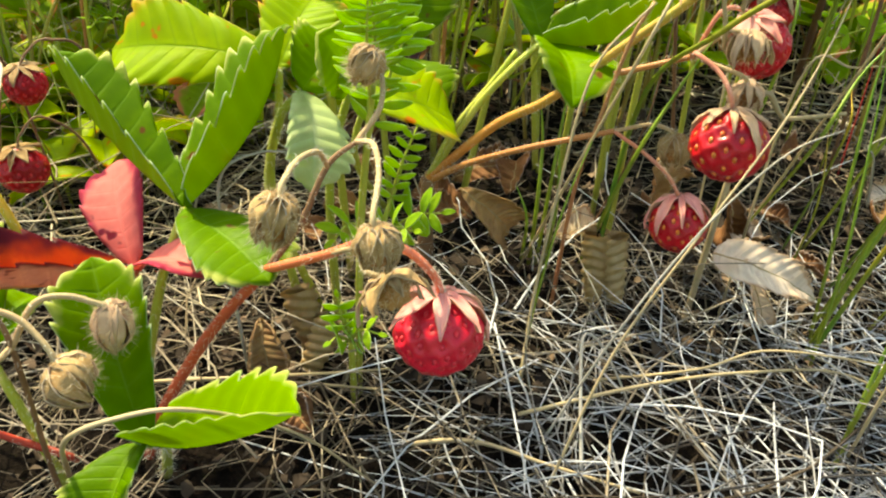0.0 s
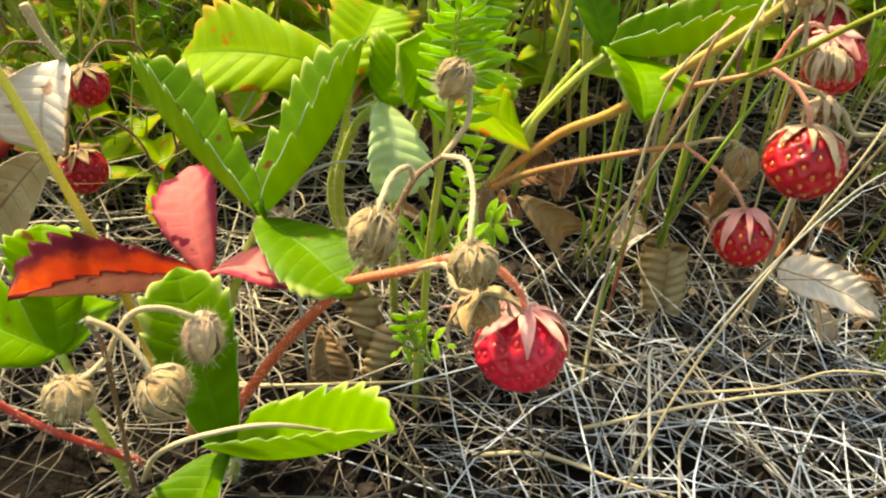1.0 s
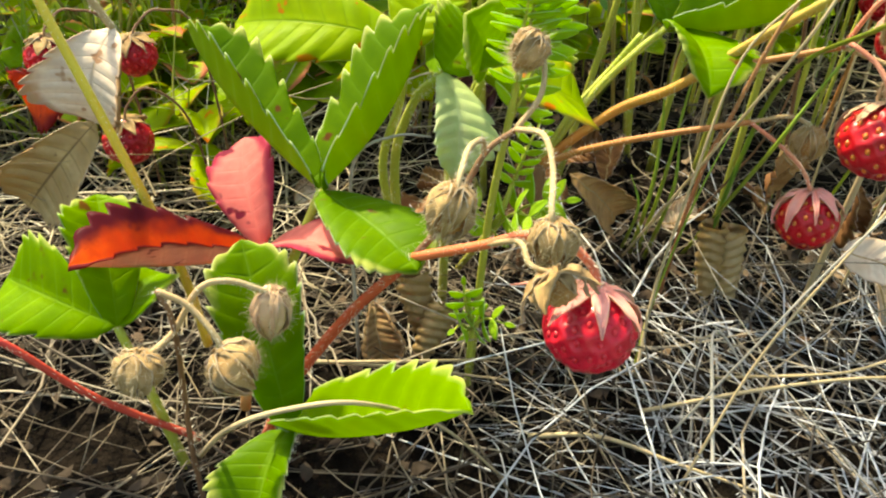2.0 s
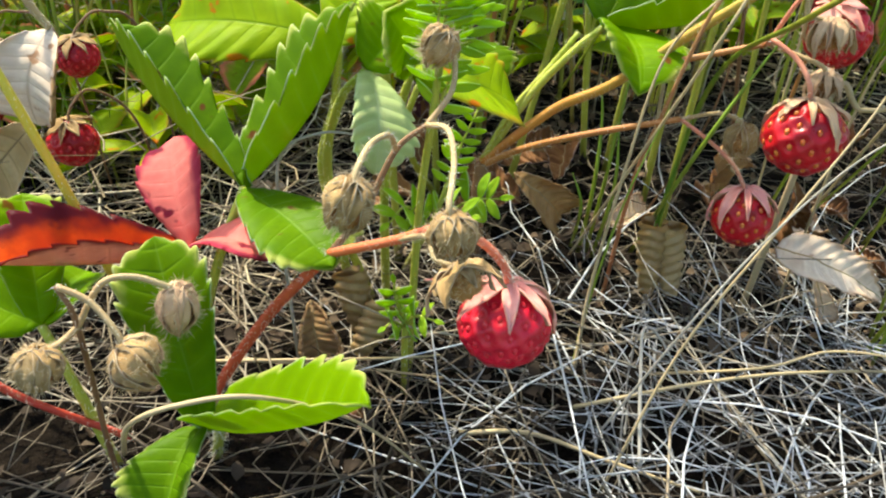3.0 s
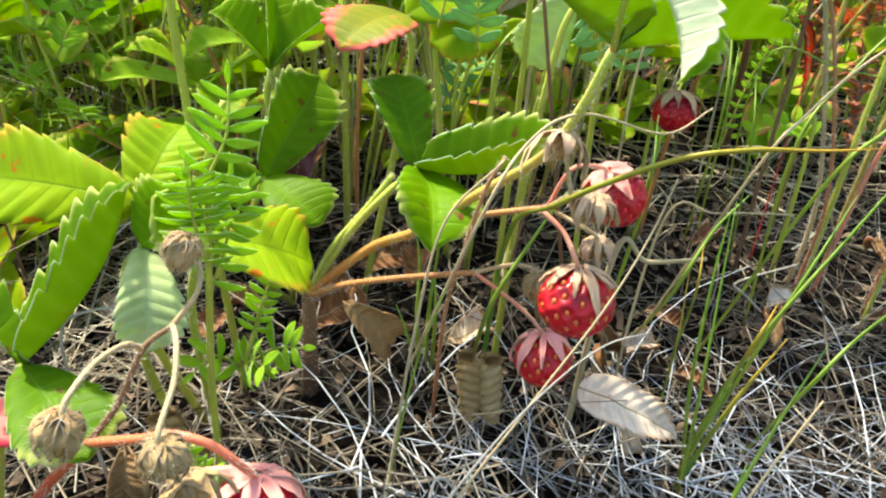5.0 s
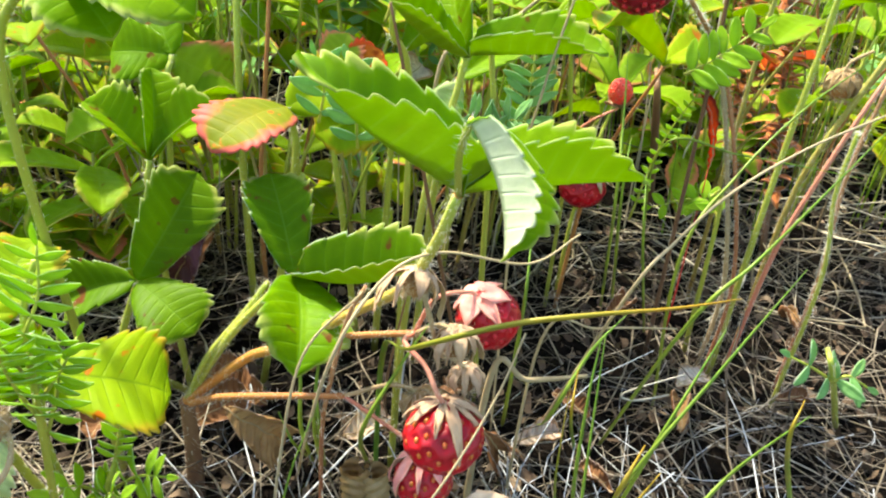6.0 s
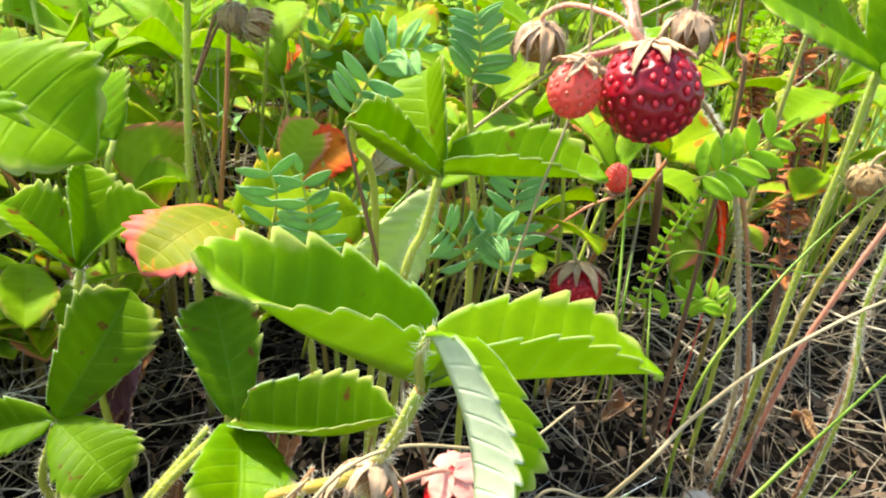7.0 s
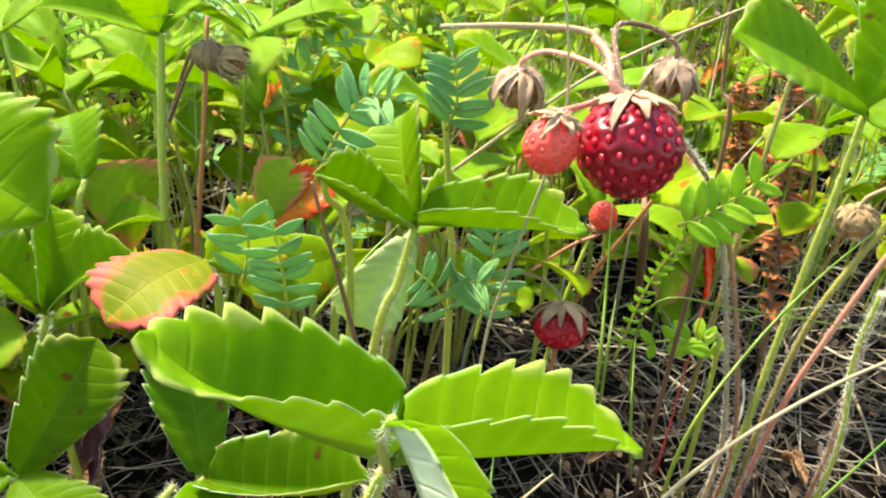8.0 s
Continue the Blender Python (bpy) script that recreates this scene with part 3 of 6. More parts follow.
def frond(parent, origin, line_pts, pairs, length, width, mats, stem_mat, face, r=0.0004, angle=62, start=0.15, seed=1, name="frond", label="", joined=False):
    """A pinnate leaf: a rachis with pairs of leaflets and one at its end."""
    rd = random.Random(seed)
    line = [q - Vector(origin) for q in spline(line_pts, 8)]
    bm = bmesh.new()
    tube(bm, line, r, r * 0.5, 5)
    whole = []
    rachis = None if joined else part(name, bm, stem_mat, parent, label)
    fs = frames_along(line)
    up = Vector(face).normalized()
    for i in range(pairs + 1):
        t = start + (1 - start) * i / pairs
        p, tan, _, _ = fs[min(len(fs) - 1, round(t * (len(fs) - 1)))]
        nrm = (up - tan * up.dot(tan)).normalized()
        side = tan.cross(nrm)
        k = (0.65 + 0.35 * math.sin(math.pi * min(1, 0.25 + 0.75 * t))) * (1 if i < pairs else 0.8)
        me = small_leaf(length, width)
        for sgn in (1, -1) if i < pairs else (0,):
            a = radians(angle + rd.uniform(-10, 10)) * sgn
            way = tan * math.cos(a) + side * math.sin(a) + nrm * rd.uniform(0.0, 0.35)
            f = nrm - tan * 0.2 + side * rd.uniform(-0.3, 0.3)
            m = placed(p, p + way, f) @ Matrix.Scale(k * rd.uniform(0.88, 1.1), 4)
            if joined:
                whole.append(m)
            else:
                linked("leaflet", me, mats, rachis, place=m)
    if joined:
        uv = bm.loops.layers.uv.verify()
        src = small_leaf(length, width)
        flat = src.uv_layers[0].data
        for m in whole:
            vs = [bm.verts.new(m @ v.co) for v in src.vertices]
            for poly in src.polygons:
                f = bm.faces.new([vs[i] for i in poly.vertices])
                f.material_index = 1
                for loop, li in zip(f.loops, poly.loop_indices):
                    loop[uv].uv = flat[li].uv
        rachis = tagged(part(name, bm, [stem_mat, mats[0]], parent, label), kind="stuff")
    return rachis


# ---- ground ----
def on_soil(q):
    """The place on the ground a little behind q."""
    return Vector((q[0] - 0.001, q[1] + 0.002, ground_z(q[0], q[1]) - 0.001))


def ground_z(x, y):
    near = 1 / (1 + (math.hypot(x - 0.05, y - 0.1) / 0.6) ** 2)
    return near * 0.006 * noise.noise(Vector((x * 9, y * 9, 3.0))) + 0.05 * (1 - near) * noise.noise(Vector((x * 0.7, y * 0.7, 1.0))) - 0.004


def build_ground():
    marks = lambda lo, hi, n: [lo + (hi - lo) * i / n for i in range(n + 1)]
    far = [-300, -80, -20, -6, -2, -1]
    xs = far + marks(-0.6, 0.7, 90) + [1, 2, 6, 20, 80, 300]
    ys = far + marks(-0.5, 0.9, 90) + [1.2, 2, 6, 20, 80, 300]
    verts = [(x, y, ground_z(x, y)) for y in ys for x in xs]
    m = len(xs)
    faces = [(j * m + i, j * m + i + 1, (j + 1) * m + i + 1, (j + 1) * m + i) for j in range(len(ys) - 1) for i in range(m - 1)]
    me = bpy.data.meshes.new("ground")
    me.from_pydata(verts, [], faces)
    tagged(linked("ground", me, SOIL), "crumbly meadow soil, near-black by the plants for shaded gaps", "soil", kind="structure")


build_ground()


def straw_litter(name, count, x0, x1, y0, y1, z_hi, r_lo, r_hi, l_lo, l_hi, label, seed, lean=0.25, mat=STRAW, heading=None, bare=None):
    """Dry stalks that lie over one another, each bent a little: one mesh."""
    g = np.random.default_rng(seed)
    K, S = 6, 4
    x, y = g.uniform(x0, x1, count), g.uniform(y0, y1, count)
    if bare:
        thin = (((x - bare[0]) / bare[2]) ** 2 + ((y - bare[1]) / bare[3]) ** 2 < 1) & (g.random(count) < 0.8)
        x, y = x[~thin], y[~thin]
        count = len(x)
    ang = g.uniform(0, 2 * np.pi, count) if heading is None else g.normal(heading, 0.6, count)
    ln = g.uniform(l_lo, l_hi, count) * g.uniform(0.5, 1, count)
    rad = g.uniform(r_lo, r_hi, count)
    bend = g.normal(0, 0.9, count)
    kink = np.where(g.random(count) < 0.25, g.normal(0, 1.2, count), 0)
    z = np.array([ground_z(a, b) for a, b in zip(x, y)]) + rad + z_hi * g.random(count) ** 1.6
    slope = np.clip(g.normal(0, lean, count) * np.minimum(1, z_hi / ln * 3), -0.4, 0.4)
    pts = np.zeros((count, K, 3))
    cx, cy, cz, a = x.copy(), y.copy(), z.copy(), ang.copy()
    for k in range(K):
        pts[:, k] = np.stack([cx, cy, np.maximum(cz, rad - 0.003)], 1)
        cx, cy = cx + np.cos(a) * ln / (K - 1), cy + np.sin(a) * ln / (K - 1)
        cz = cz + slope * ln / (K - 1) + g.normal(0, 0.0006, count)
        a = a + bend / (K - 1) + (kink if k == 2 else 0)
    tan = np.gradient(pts, axis=1)
    tan /= np.linalg.norm(tan, axis=2, keepdims=True)
    side = np.cross(tan, [0, 0, 1])
    side /= np.linalg.norm(side, axis=2, keepdims=True) + 1e-9
    up = np.cross(side, tan)
    th = np.arange(S) * 2 * np.pi / S
    taper = np.linspace(1, 0.6, K)[None, :, None, None]
    flat = g.uniform(0.35, 1.0, count)[:, None, None, None]
    v = pts[:, :, None] + rad[:, None, None, None] * taper * (side[:, :, None] * np.cos(th)[None, None, :, None] + up[:, :, None] * np.sin(th)[None, None, :, None] * flat)
    idx = np.arange(count * K * S).reshape(count, K, S)
    quads = np.stack([idx[:, :-1], np.roll(idx, -1, 2)[:, :-1], np.roll(idx, -1, 2)[:, 1:], idx[:, 1:]], -1).reshape(-1, 4)
    me = bpy.data.meshes.new(name)
    me.from_pydata(v.reshape(-1, 3).tolist(), [], quads.tolist())
    return tagged(linked(name, me, mat), label, "dry grass", kind="stuff")


BARE = (0.0, 0.112, 0.055, 0.045)
straw_litter("straw_litter", 1040, 0.008, 0.15, -0.11, 0.048, 0.013, 0.00010, 0.00033, 0.03, 0.11, "pale silvery dead grass stalks strewn over the soil", 3)
# the darker straw colour here stands in for shade over the left litter
straw_litter("left_straw", 520, -0.16, 0.03, -0.11, 0.085, 0.010, 0.00009, 0.00026, 0.02, 0.08, "dead grass stalks on the left, shade put in as darker brown", 14, mat=STRAW_TAN)
straw_litter("fine_straw", 540, -0.03, 0.18, -0.11, 0.10, 0.007, 0.00010, 0.00022, 0.015, 0.06, "fine broken bits of dead grass on the soil", 4, bare=BARE)
straw_litter("long_straw", 200, -0.14, 0.16, -0.11, 0.09, 0.015, 0.0002, 0.00045, 0.08, 0.16, "long tan dead grass stems lying over litter", 5, mat=STRAW_TAN, bare=BARE)
straw_litter("tan_straw", 1700, -0.22, 0.26, 0.025, 0.22, 0.012, 0.00010, 0.00032, 0.03, 0.10, "tan and brown dead grass stalks on dark soil", 9, mat=STRAW_TAN, bare=BARE)
straw_litter("back_straw", 1250, -0.24, -0.04, 0.065, 0.24, 0.022, 0.00015, 0.0004, 0.03, 0.10, "pale straw-coloured dead grass behind the red leaves", 17, lean=0.5, mat=STRAW_FAR, bare=BARE)
straw_litter("far_straw", 4600, -0.45, 0.6, 0.18, 0.75, 0.012, 0.00025, 0.0006, 0.04, 0.12, "tan dead grass stalks among the meadow plants", 6, lean=0.5, mat=STRAW_FAR, bare=(0.0, 0.19, 0.08, 0.06))


def crumbs(name, count, x0, x1, y0, y1, seed, label, mat=CRUMB):
    """Torn, curled scraps of dead leaf on the ground: one mesh."""
    g = random.Random(seed)
    verts, faces = [], []
    for _ in range(count):
        x, y = g.uniform(x0, x1), g.uniform(y0, y1)
        size = g.uniform(0.0008, 0.0032)
        turn = Euler((g.gauss(0, 0.6), g.gauss(0, 0.6), g.uniform(0, 6.3))).to_matrix()
        at = Vector((x, y, ground_z(x, y) + g.uniform(0.0005, 0.006)))
        base, n = len(verts), 7
        curl = g.uniform(-1.2, 1.2)
        verts.append(at)
        for k in range(n):
            a = k * math.tau / n
            q = Vector((math.cos(a), math.sin(a) * 0.6, 0)) * size * g.uniform(0.55, 1.1)
            q.z = curl * q.x * q.x / size + 0.15 * size * g.uniform(-1, 1)
            verts.append(at + turn @ q)
        faces += [(base, base + 1 + k, base + 1 + (k + 1) % n) for k in range(n)]
    me = bpy.data.meshes.new(name)
    me.from_pydata(verts, [], faces)
    return tagged(linked(name, me, mat), label, "leaf litter", kind="stuff")


crumbs("soil_crumbs", 2000, -0.14, 0.24, 0.035, 0.24, 18, "dark and tan crumbs of plant litter on soil")
# these two carry the plants' shade on the ground in their dark colour
crumbs("near_litter", 1300, -0.16, 0.03, -0.10, 0.05, 28, "crumbs of dead leaf between straws, coloured dark for shade", SHADED_CRUMB)
crumbs("shade_litter", 900, -0.07, 0.07, 0.075, 0.18, 38, "crumbs of dead leaf under leaves, shade put in as dark colour", SHADED_CRUMB)
crumbs("leaf_litter", 1500, -0.25, 0.35, 0.07, 0.4, 8, "brown crumbled scraps of dead leaves on soil")

# ---- the strawberry plant nearest the path ----
FACE = (0, -0.55, 0.85)
O1 = Vector((-0.066, 0.010, -0.002))
p1 = thing("strawberry_plant", O1, "wild strawberry plant with green, red and pink leaves", "strawberry plant", "strawberry plants")
J = Vector((-0.0460, -0.0105, 0.0275))
leaf(p1, O1, [O1 + Vector((0.012, 0, 0)), (-0.050, 0.004, 0.012), J], [
    ((-0.0533, 0.0020, 0.0529), 0.0138, (0.35, -1, 0.5), dict(fold=34, arch=0.05, mats=(DEEP, UNDER))),
    ((-0.0190, -0.0224, 0.0448), 0.0185, (-0.40, 0.34, 0.85), dict(fold=47, arch=-0.07, droop=0.0, belly=0.25, slant=0.12, taper=2.8, mats=(GREEN, UNDER))),
    ((-0.0491, -0.0240, 0.0226), 0.0140, (-0.35, -0.4, 0.8), dict(fold=34, arch=0.10, mats=(DEEP, UNDER))),
])
J = Vector((-0.0571, 0.0244, 0.0361))
leaf(p1, O1, [(-0.0609, 0.0120, 0.0083), (-0.0590, 0.0180, 0.0234), J], [
    ((-0.0635, 0.0400, 0.0510), 0.0128, (-0.25, -0.9, 0.35), dict(mats=(PINK, UNDER_RED), fold=14, arch=0.06, depth=0.13, pleat=0.002, belly=0.75, taper=2.2, teeth=6, slant=0.1)),
    ((-0.0820, 0.0050, 0.0456), 0.0205, (0.22, 0.22, 0.95), dict(mats=(RED, UNDER_PURPLE), fold=50, arch=-0.04, droop=0.0, belly=0.62, taper=2.4, slant=0.12, unfold=0.3, label="dark red and orange leaflet")),
    ((-0.0386, 0.0100, 0.0457), 0.0110, (0.1, -0.15, 0.98), dict(mats=(PINK, UNDER_RED), fold=22, arch=0.10, depth=0.10, teeth=6)),
], stem_mat=STEM_ORANGE, label="hairy orange-red leaf stalk", pleat=0.004)
J = Vector((-0.0455, 0.0236, 0.0496))
leaf(p1, O1, [(-0.0617, 0.0240, 0.0031), (-0.0562, 0.0220, 0.0215), (-0.0506, 0.0210, 0.0376), J], [
    ((-0.0700, 0.0410, 0.0719), 0.0205, (0.69, 0.02, 0.72), dict(fold=56, arch=-0.085, droop=0.0, depth=0.24, belly=0.66, taper=2.8, slant=0.14, unfold=0.17, mats=(DEEP, UNDER))),
    ((-0.0279, 0.0421, 0.0760), 0.0225, (-0.73, -0.16, 0.64), dict(fold=50, arch=-0.08, droop=0.0, depth=0.20, belly=0.5, taper=2.3, slant=0.14, unfold=0.4, mats=(DEEP, UNDER))),
    ((-0.0277, 0.0055, 0.0479), 0.0150, (0.22, -0.15, 0.96), dict(fold=12, arch=0.0, pleat=0.003, depth=0.14, mats=(DEEP, UNDER))),
], mats=(GREEN, UNDER))
J = Vector((-0.0800, 0.0100, 0.0290))
leaf(p1, O1, [(-0.0724, 0.0080, -0.0062), (-0.0767, 0.0090, 0.0152), J], [
    ((-0.0850, 0.0240, 0.0473), 0.0130, (0.5, -0.8, 0.4), dict(fold=26, arch=0.06)),
    ((-0.1048, 0.0200, 0.0315), 0.0170, (0.1, -0.7, 0.7), dict(fold=20, arch=0.08)),
    ((-0.0761, 0.0220, 0.0326), 0.0130, (-0.3, -0.9, 0.4), dict(fold=26, arch=0.08)),
], mats=(GREEN, UNDER))
stalk("leaf_stalk", [(-0.0689, 0.0200, 0.0167), (-0.0715, 0.0220, 0.0299), (-0.0764, 0.0240, 0.0455), (-0.0833, 0.0260, 0.0656), (-0.0891, 0.0280, 0.0815)], 0.0009, 0.0008, STEM_YELLOW, p1, O1, 320, label="long hairy yellow-green stalk")
stalk("runner", [(-0.0971, 0.0000, 0.0352), (-0.0925, 0.0000, 0.0321), (-0.0832, 0.0030, 0.0187), O1 + Vector((-0.004, 0, 0.004))], 0.0006, 0.0007, STEM_SCARLET, p1, O1, 120, label="smooth scarlet runner")
FORK = Vector((-0.0285, 0.0080, 0.0470))
stalk("fruit_stalk", [(-0.058, 0.013, 0.0), (-0.052, 0.012, 0.014), (-0.040, 0.010, 0.033), FORK], 0.0011, 0.0009, STEM_RED, p1, O1, 300, label="hairy red fruit stalk")
TOP = Vector((-0.0182, 0.0120, 0.0632))
stalk("fruit_stalk", [FORK, (-0.0230, 0.0100, 0.0539), TOP, (-0.0137, 0.0140, 0.0664)], 0.0006, 0.0004, STEM_BROWN, p1, O1, 120, label="thin brown flower stalk")

# its fruit and spent flower heads
B1 = Vector((-0.0012, 0.0010, 0.0395))
head("strawberry", B1, 0.0071, 0.0066, (0.08, 0.30, 1), "ripe red wild strawberry with pink sepals", "strawberry", FRUIT_BRIGHT, [
    (200, 98, 0.0048, 0.0003), (232, 108, 0.0054, 0.0004), (262, 116, 0.0038, 0.0003), (292, 112, 0.0056, 0.0004), (325, 84, 0.0050, 0.0012),
    (10, 66, 0.0036, 0.0060), (60, 74, 0.0036, 0.0034), (105, 75, 0.0030, 0.0020), (150, 70, 0.0030, 0.0015)],
    (SEPAL_PINK, SEPAL_TAN), [FORK, (-0.0181, 0.0040, 0.0523), (-0.0114, 0.0010, 0.0564), (-0.0058, 0.0000, 0.0555), (-0.0019, 0.0000, 0.0512)], STEM_CORAL, "ripe berries", SEED_RED, 90, 0.0008, pr=(0.0008, 0.0006), hairs=200, seed_size=0.00055)
dry_sepals = lambda seed, n=10, reach=140, w=0.0034: ring(n, reach, w, 0.0006, seed, 0.22)
HEADS = "spent flower heads"
head("spent_flower", (-0.0123, 0.0190, 0.0765), 0.0021, 0.0025, (0.5, 0.0, 0.85), "closed tan spent strawberry flower on a stalk", "flower head", CORE, dry_sepals(1), (SEPAL_DRY, SEPAL_DRY),
     [(-0.0137, 0.0140, 0.0664), (-0.0103, 0.0170, 0.0703), (-0.0098, 0.0190, 0.0744)], STEM_TAN, HEADS, close=0.35)
head("spent_flower", (-0.0225, -0.0080, 0.0652), 0.0025, 0.0031, (0.25, 0.1, 1), "closed woolly tan spent strawberry flower, hanging", "flower head", CORE, dry_sepals(2, w=0.0038), (SEPAL_DRY, SEPAL_DRY),
     [TOP, (-0.0187, 0.0080, 0.0674), (-0.0204, 0.0020, 0.0692), (-0.0213, -0.0050, 0.0695)], STEM_TAN, HEADS, close=0.35)
head("spent_flower", (-0.0092, -0.0080, 0.0610), 0.0025, 0.0026, (-0.05, 0.1, 1), "closed pale tan spent strawberry flower, hanging", "flower head", CORE, dry_sepals(3, w=0.0038), (SEPAL_DRY, SEPAL_DRY),
     [(-0.0137, 0.0140, 0.0664), (-0.0104, 0.0060, 0.0695), (-0.0093, 0.0000, 0.0676), (-0.0097, -0.0070, 0.0653)], STEM_TAN, HEADS, close=0.4)
head("spent_flower", (-0.0076, -0.0060, 0.0523), 0.0025, 0.0023, (-0.35, 0.45, 0.8), "opened brown spent strawberry flower with curled sepals", "flower head", CORE, ring(10, 112, 0.0044, 0.0026, 4), (SEPAL_DRY, SEPAL_TAN),
     [(-0.0181, 0.0040, 0.0523), (-0.0130, 0.0000, 0.0557), (-0.0116, -0.0040, 0.0547)], STEM_TAN, HEADS, rough_core=0.0006)
S2 = Vector((-0.0586, -0.0140, 0.0489))
stem_b = thing("dry_flower_stalk", (-0.0630, -0.0080, 0.0052), "branched dark brown dry flower stalk", "stalk")
stalk("stem", [(-0.0630, -0.0080, 0.0052), (-0.0620, -0.0100, 0.0220), S2, (-0.0598, -0.0140, 0.0555)], 0.0005, 0.00035, STEM_BROWN, stem_b, stem_b.location, 60)
head("spent_flower", (-0.0503, -0.0170, 0.0457), 0.0029, 0.0026, (-0.6, 0.1, 0.7), "closed ribbed tan spent strawberry flower", "flower head", CORE, dry_sepals(5, w=0.0036), (SEPAL_DRY, SEPAL_TAN),
     [(-0.0598, -0.0140, 0.0555), (-0.0561, -0.0140, 0.0533), (-0.0524, -0.0160, 0.0499)], STEM_TAN, HEADS, close=0.3)
head("spent_flower", (-0.0470, -0.0085, 0.0483), 0.0020, 0.0031, (0.1, 0.1, 1), "narrow pale spent strawberry flower, hanging", "flower head", CORE, dry_sepals(6, 8, 165, 0.0032), (SEPAL_TAN, SEPAL_TAN),
     [S2, (-0.0550, -0.0120, 0.0546), (-0.0515, -0.0100, 0.0545), (-0.0478, -0.0090, 0.0524)], STEM_TAN, HEADS, close=0.6)
head("spent_flower", (-0.0618, -0.0200, 0.0469), 0.0024, 0.0022, (0.1, 0.3, 1), "closed dull brown spent strawberry flower", "flower head", CORE, dry_sepals(7), (SEPAL_DRY, SEPAL_DRY),
     [S2, (-0.0600, -0.0160, 0.0481), (-0.0608, -0.0190, 0.0488)], STEM_TAN, HEADS, close=0.3)
grass([(-0.0644, -0.0029, 0.0120), (-0.0508, -0.0220, 0.0392), (-0.0423, -0.0240, 0.0453), (-0.0326, -0.0220, 0.0450), (-0.0233, -0.0060, 0.0246), (-0.0124, 0.0019, 0.0040)], 0.0009, GRASS_DRY, "arched buff dry stalk over a green leaf", "dry_stalk", "dry stalks", round_=True)

# ---- the strawberry plant behind it ----
O2 = Vector((-0.006, 0.074, -0.002))
p2 = thing("strawberry_plant", O2, "wild strawberry plant with toothed green leaves and orange fruit stalks", "strawberry plant", "strawberry plants")
CR = Vector((-0.0040, 0.0735, 0.030))
stalk("rootstock", [O2, (-0.005, 0.074, 0.012), CR], 0.0022, 0.0018, STEM_BROWN, p2, O2, 120, lump=0.2)
J = Vector((0.0220, 0.0791, 0.0613))
leaf(p2, O2, [CR, (0.0059, 0.0750, 0.0457), (0.0151, 0.0770, 0.0559), J], [
    ((0.0158, 0.0962, 0.0776), 0.0140, (0.35, -0.75, 0.55), dict(fold=18, arch=0.03, mats=(DEEP, UNDER))),
    ((0.0510, 0.0650, 0.0758), 0.0210, (-0.44, -0.06, 0.90), dict(fold=56, arch=-0.115, droop=0.0, belly=0.40, taper=1.9, slant=0.12, mats=(DEEP, UNDER))),
    ((0.0260, 0.0520, 0.0586), 0.0180, (0.35, -0.7, 0.6), dict(fold=26, arch=0.10)),
], r=0.0009, hairs=320)
P2A = Vector((0.0476, 0.0520, 0.0670))
J = Vector((0.0538, 0.0415, 0.1018))
leaf(p2, O2, [CR, (0.0113, 0.0720, 0.0441), (0.0222, 0.0660, 0.0526), (0.0342, 0.0580, 0.0661), (0.0453, 0.0490, 0.0793), (0.0502, 0.0440, 0.0905), J], [
    ((0.0326, 0.0329, 0.1265), 0.0190, (0.70, 0.23, 0.68), dict(fold=60, arch=-0.06, droop=0.0, belly=0.20, taper=1.8, slant=0.12, unfold=1.0)),
    ((0.0825, 0.0416, 0.1045), 0.0195, (-0.08, 0.24, 0.96), dict(fold=55, arch=0.03, droop=0.0, belly=0.30, taper=1.8, slant=0.12, unfold=0.5)),
    ((0.0591, 0.0180, 0.1060), 0.0142, (0.86, -0.08, 0.50), dict(fold=50, arch=0.06, belly=0.35, taper=2.2, base=(0.0543, 0.0310, 0.1185), mats=(GREEN, WOOLLY_UNDER), label="leaflet bent over, its woolly pale underside showing")),
], r=0.0010, hairs=420, stem_mat=STEM_LONG, label="long hairy leaf stalk, orange below and green above")
stalk("leaflet_stalk", [J, J.lerp(Vector((0.0543, 0.0310, 0.1185)), 0.5) + Vector((-0.0008, -0.0008, 0.0012)), (0.0543, 0.0310, 0.1185)], 0.0006, 0.0005, STEM_GREEN, p2, O2, 30)
stalk("fruit_stalk", [(0.0302, 0.0600, 0.0596), (0.0398, 0.0560, 0.0635), P2A], 0.0007, 0.0006, STEM_ORANGE, p2, O2, 90)
P2B = Vector((0.0342, 0.0520, 0.0515))
stalk("fruit_stalk", [CR - Vector((0, 0, 0.001)), (0.0047, 0.0680, 0.0362), (0.0179, 0.0600, 0.0441), P2B], 0.0009, 0.0006, STEM_ORANGE, p2, O2, 160)
stalk("leaf_stalk", [(0.026, 0.062, -0.002), (0.0284, 0.0580, 0.0346), (0.0312, 0.0540, 0.0523), (0.0354, 0.0520, 0.0702), (0.0389, 0.0520, 0.0775)], 0.0005, 0.0004, STEM_RUSSET, p2, O2, 120)
stalk("leaf_stalk", [CR, (0.0020, 0.0740, 0.0424), (0.0104, 0.0780, 0.0518), (0.0162, 0.0790, 0.0594)], 0.0007, 0.0006, STEM_GREEN, p2, O2, 200)

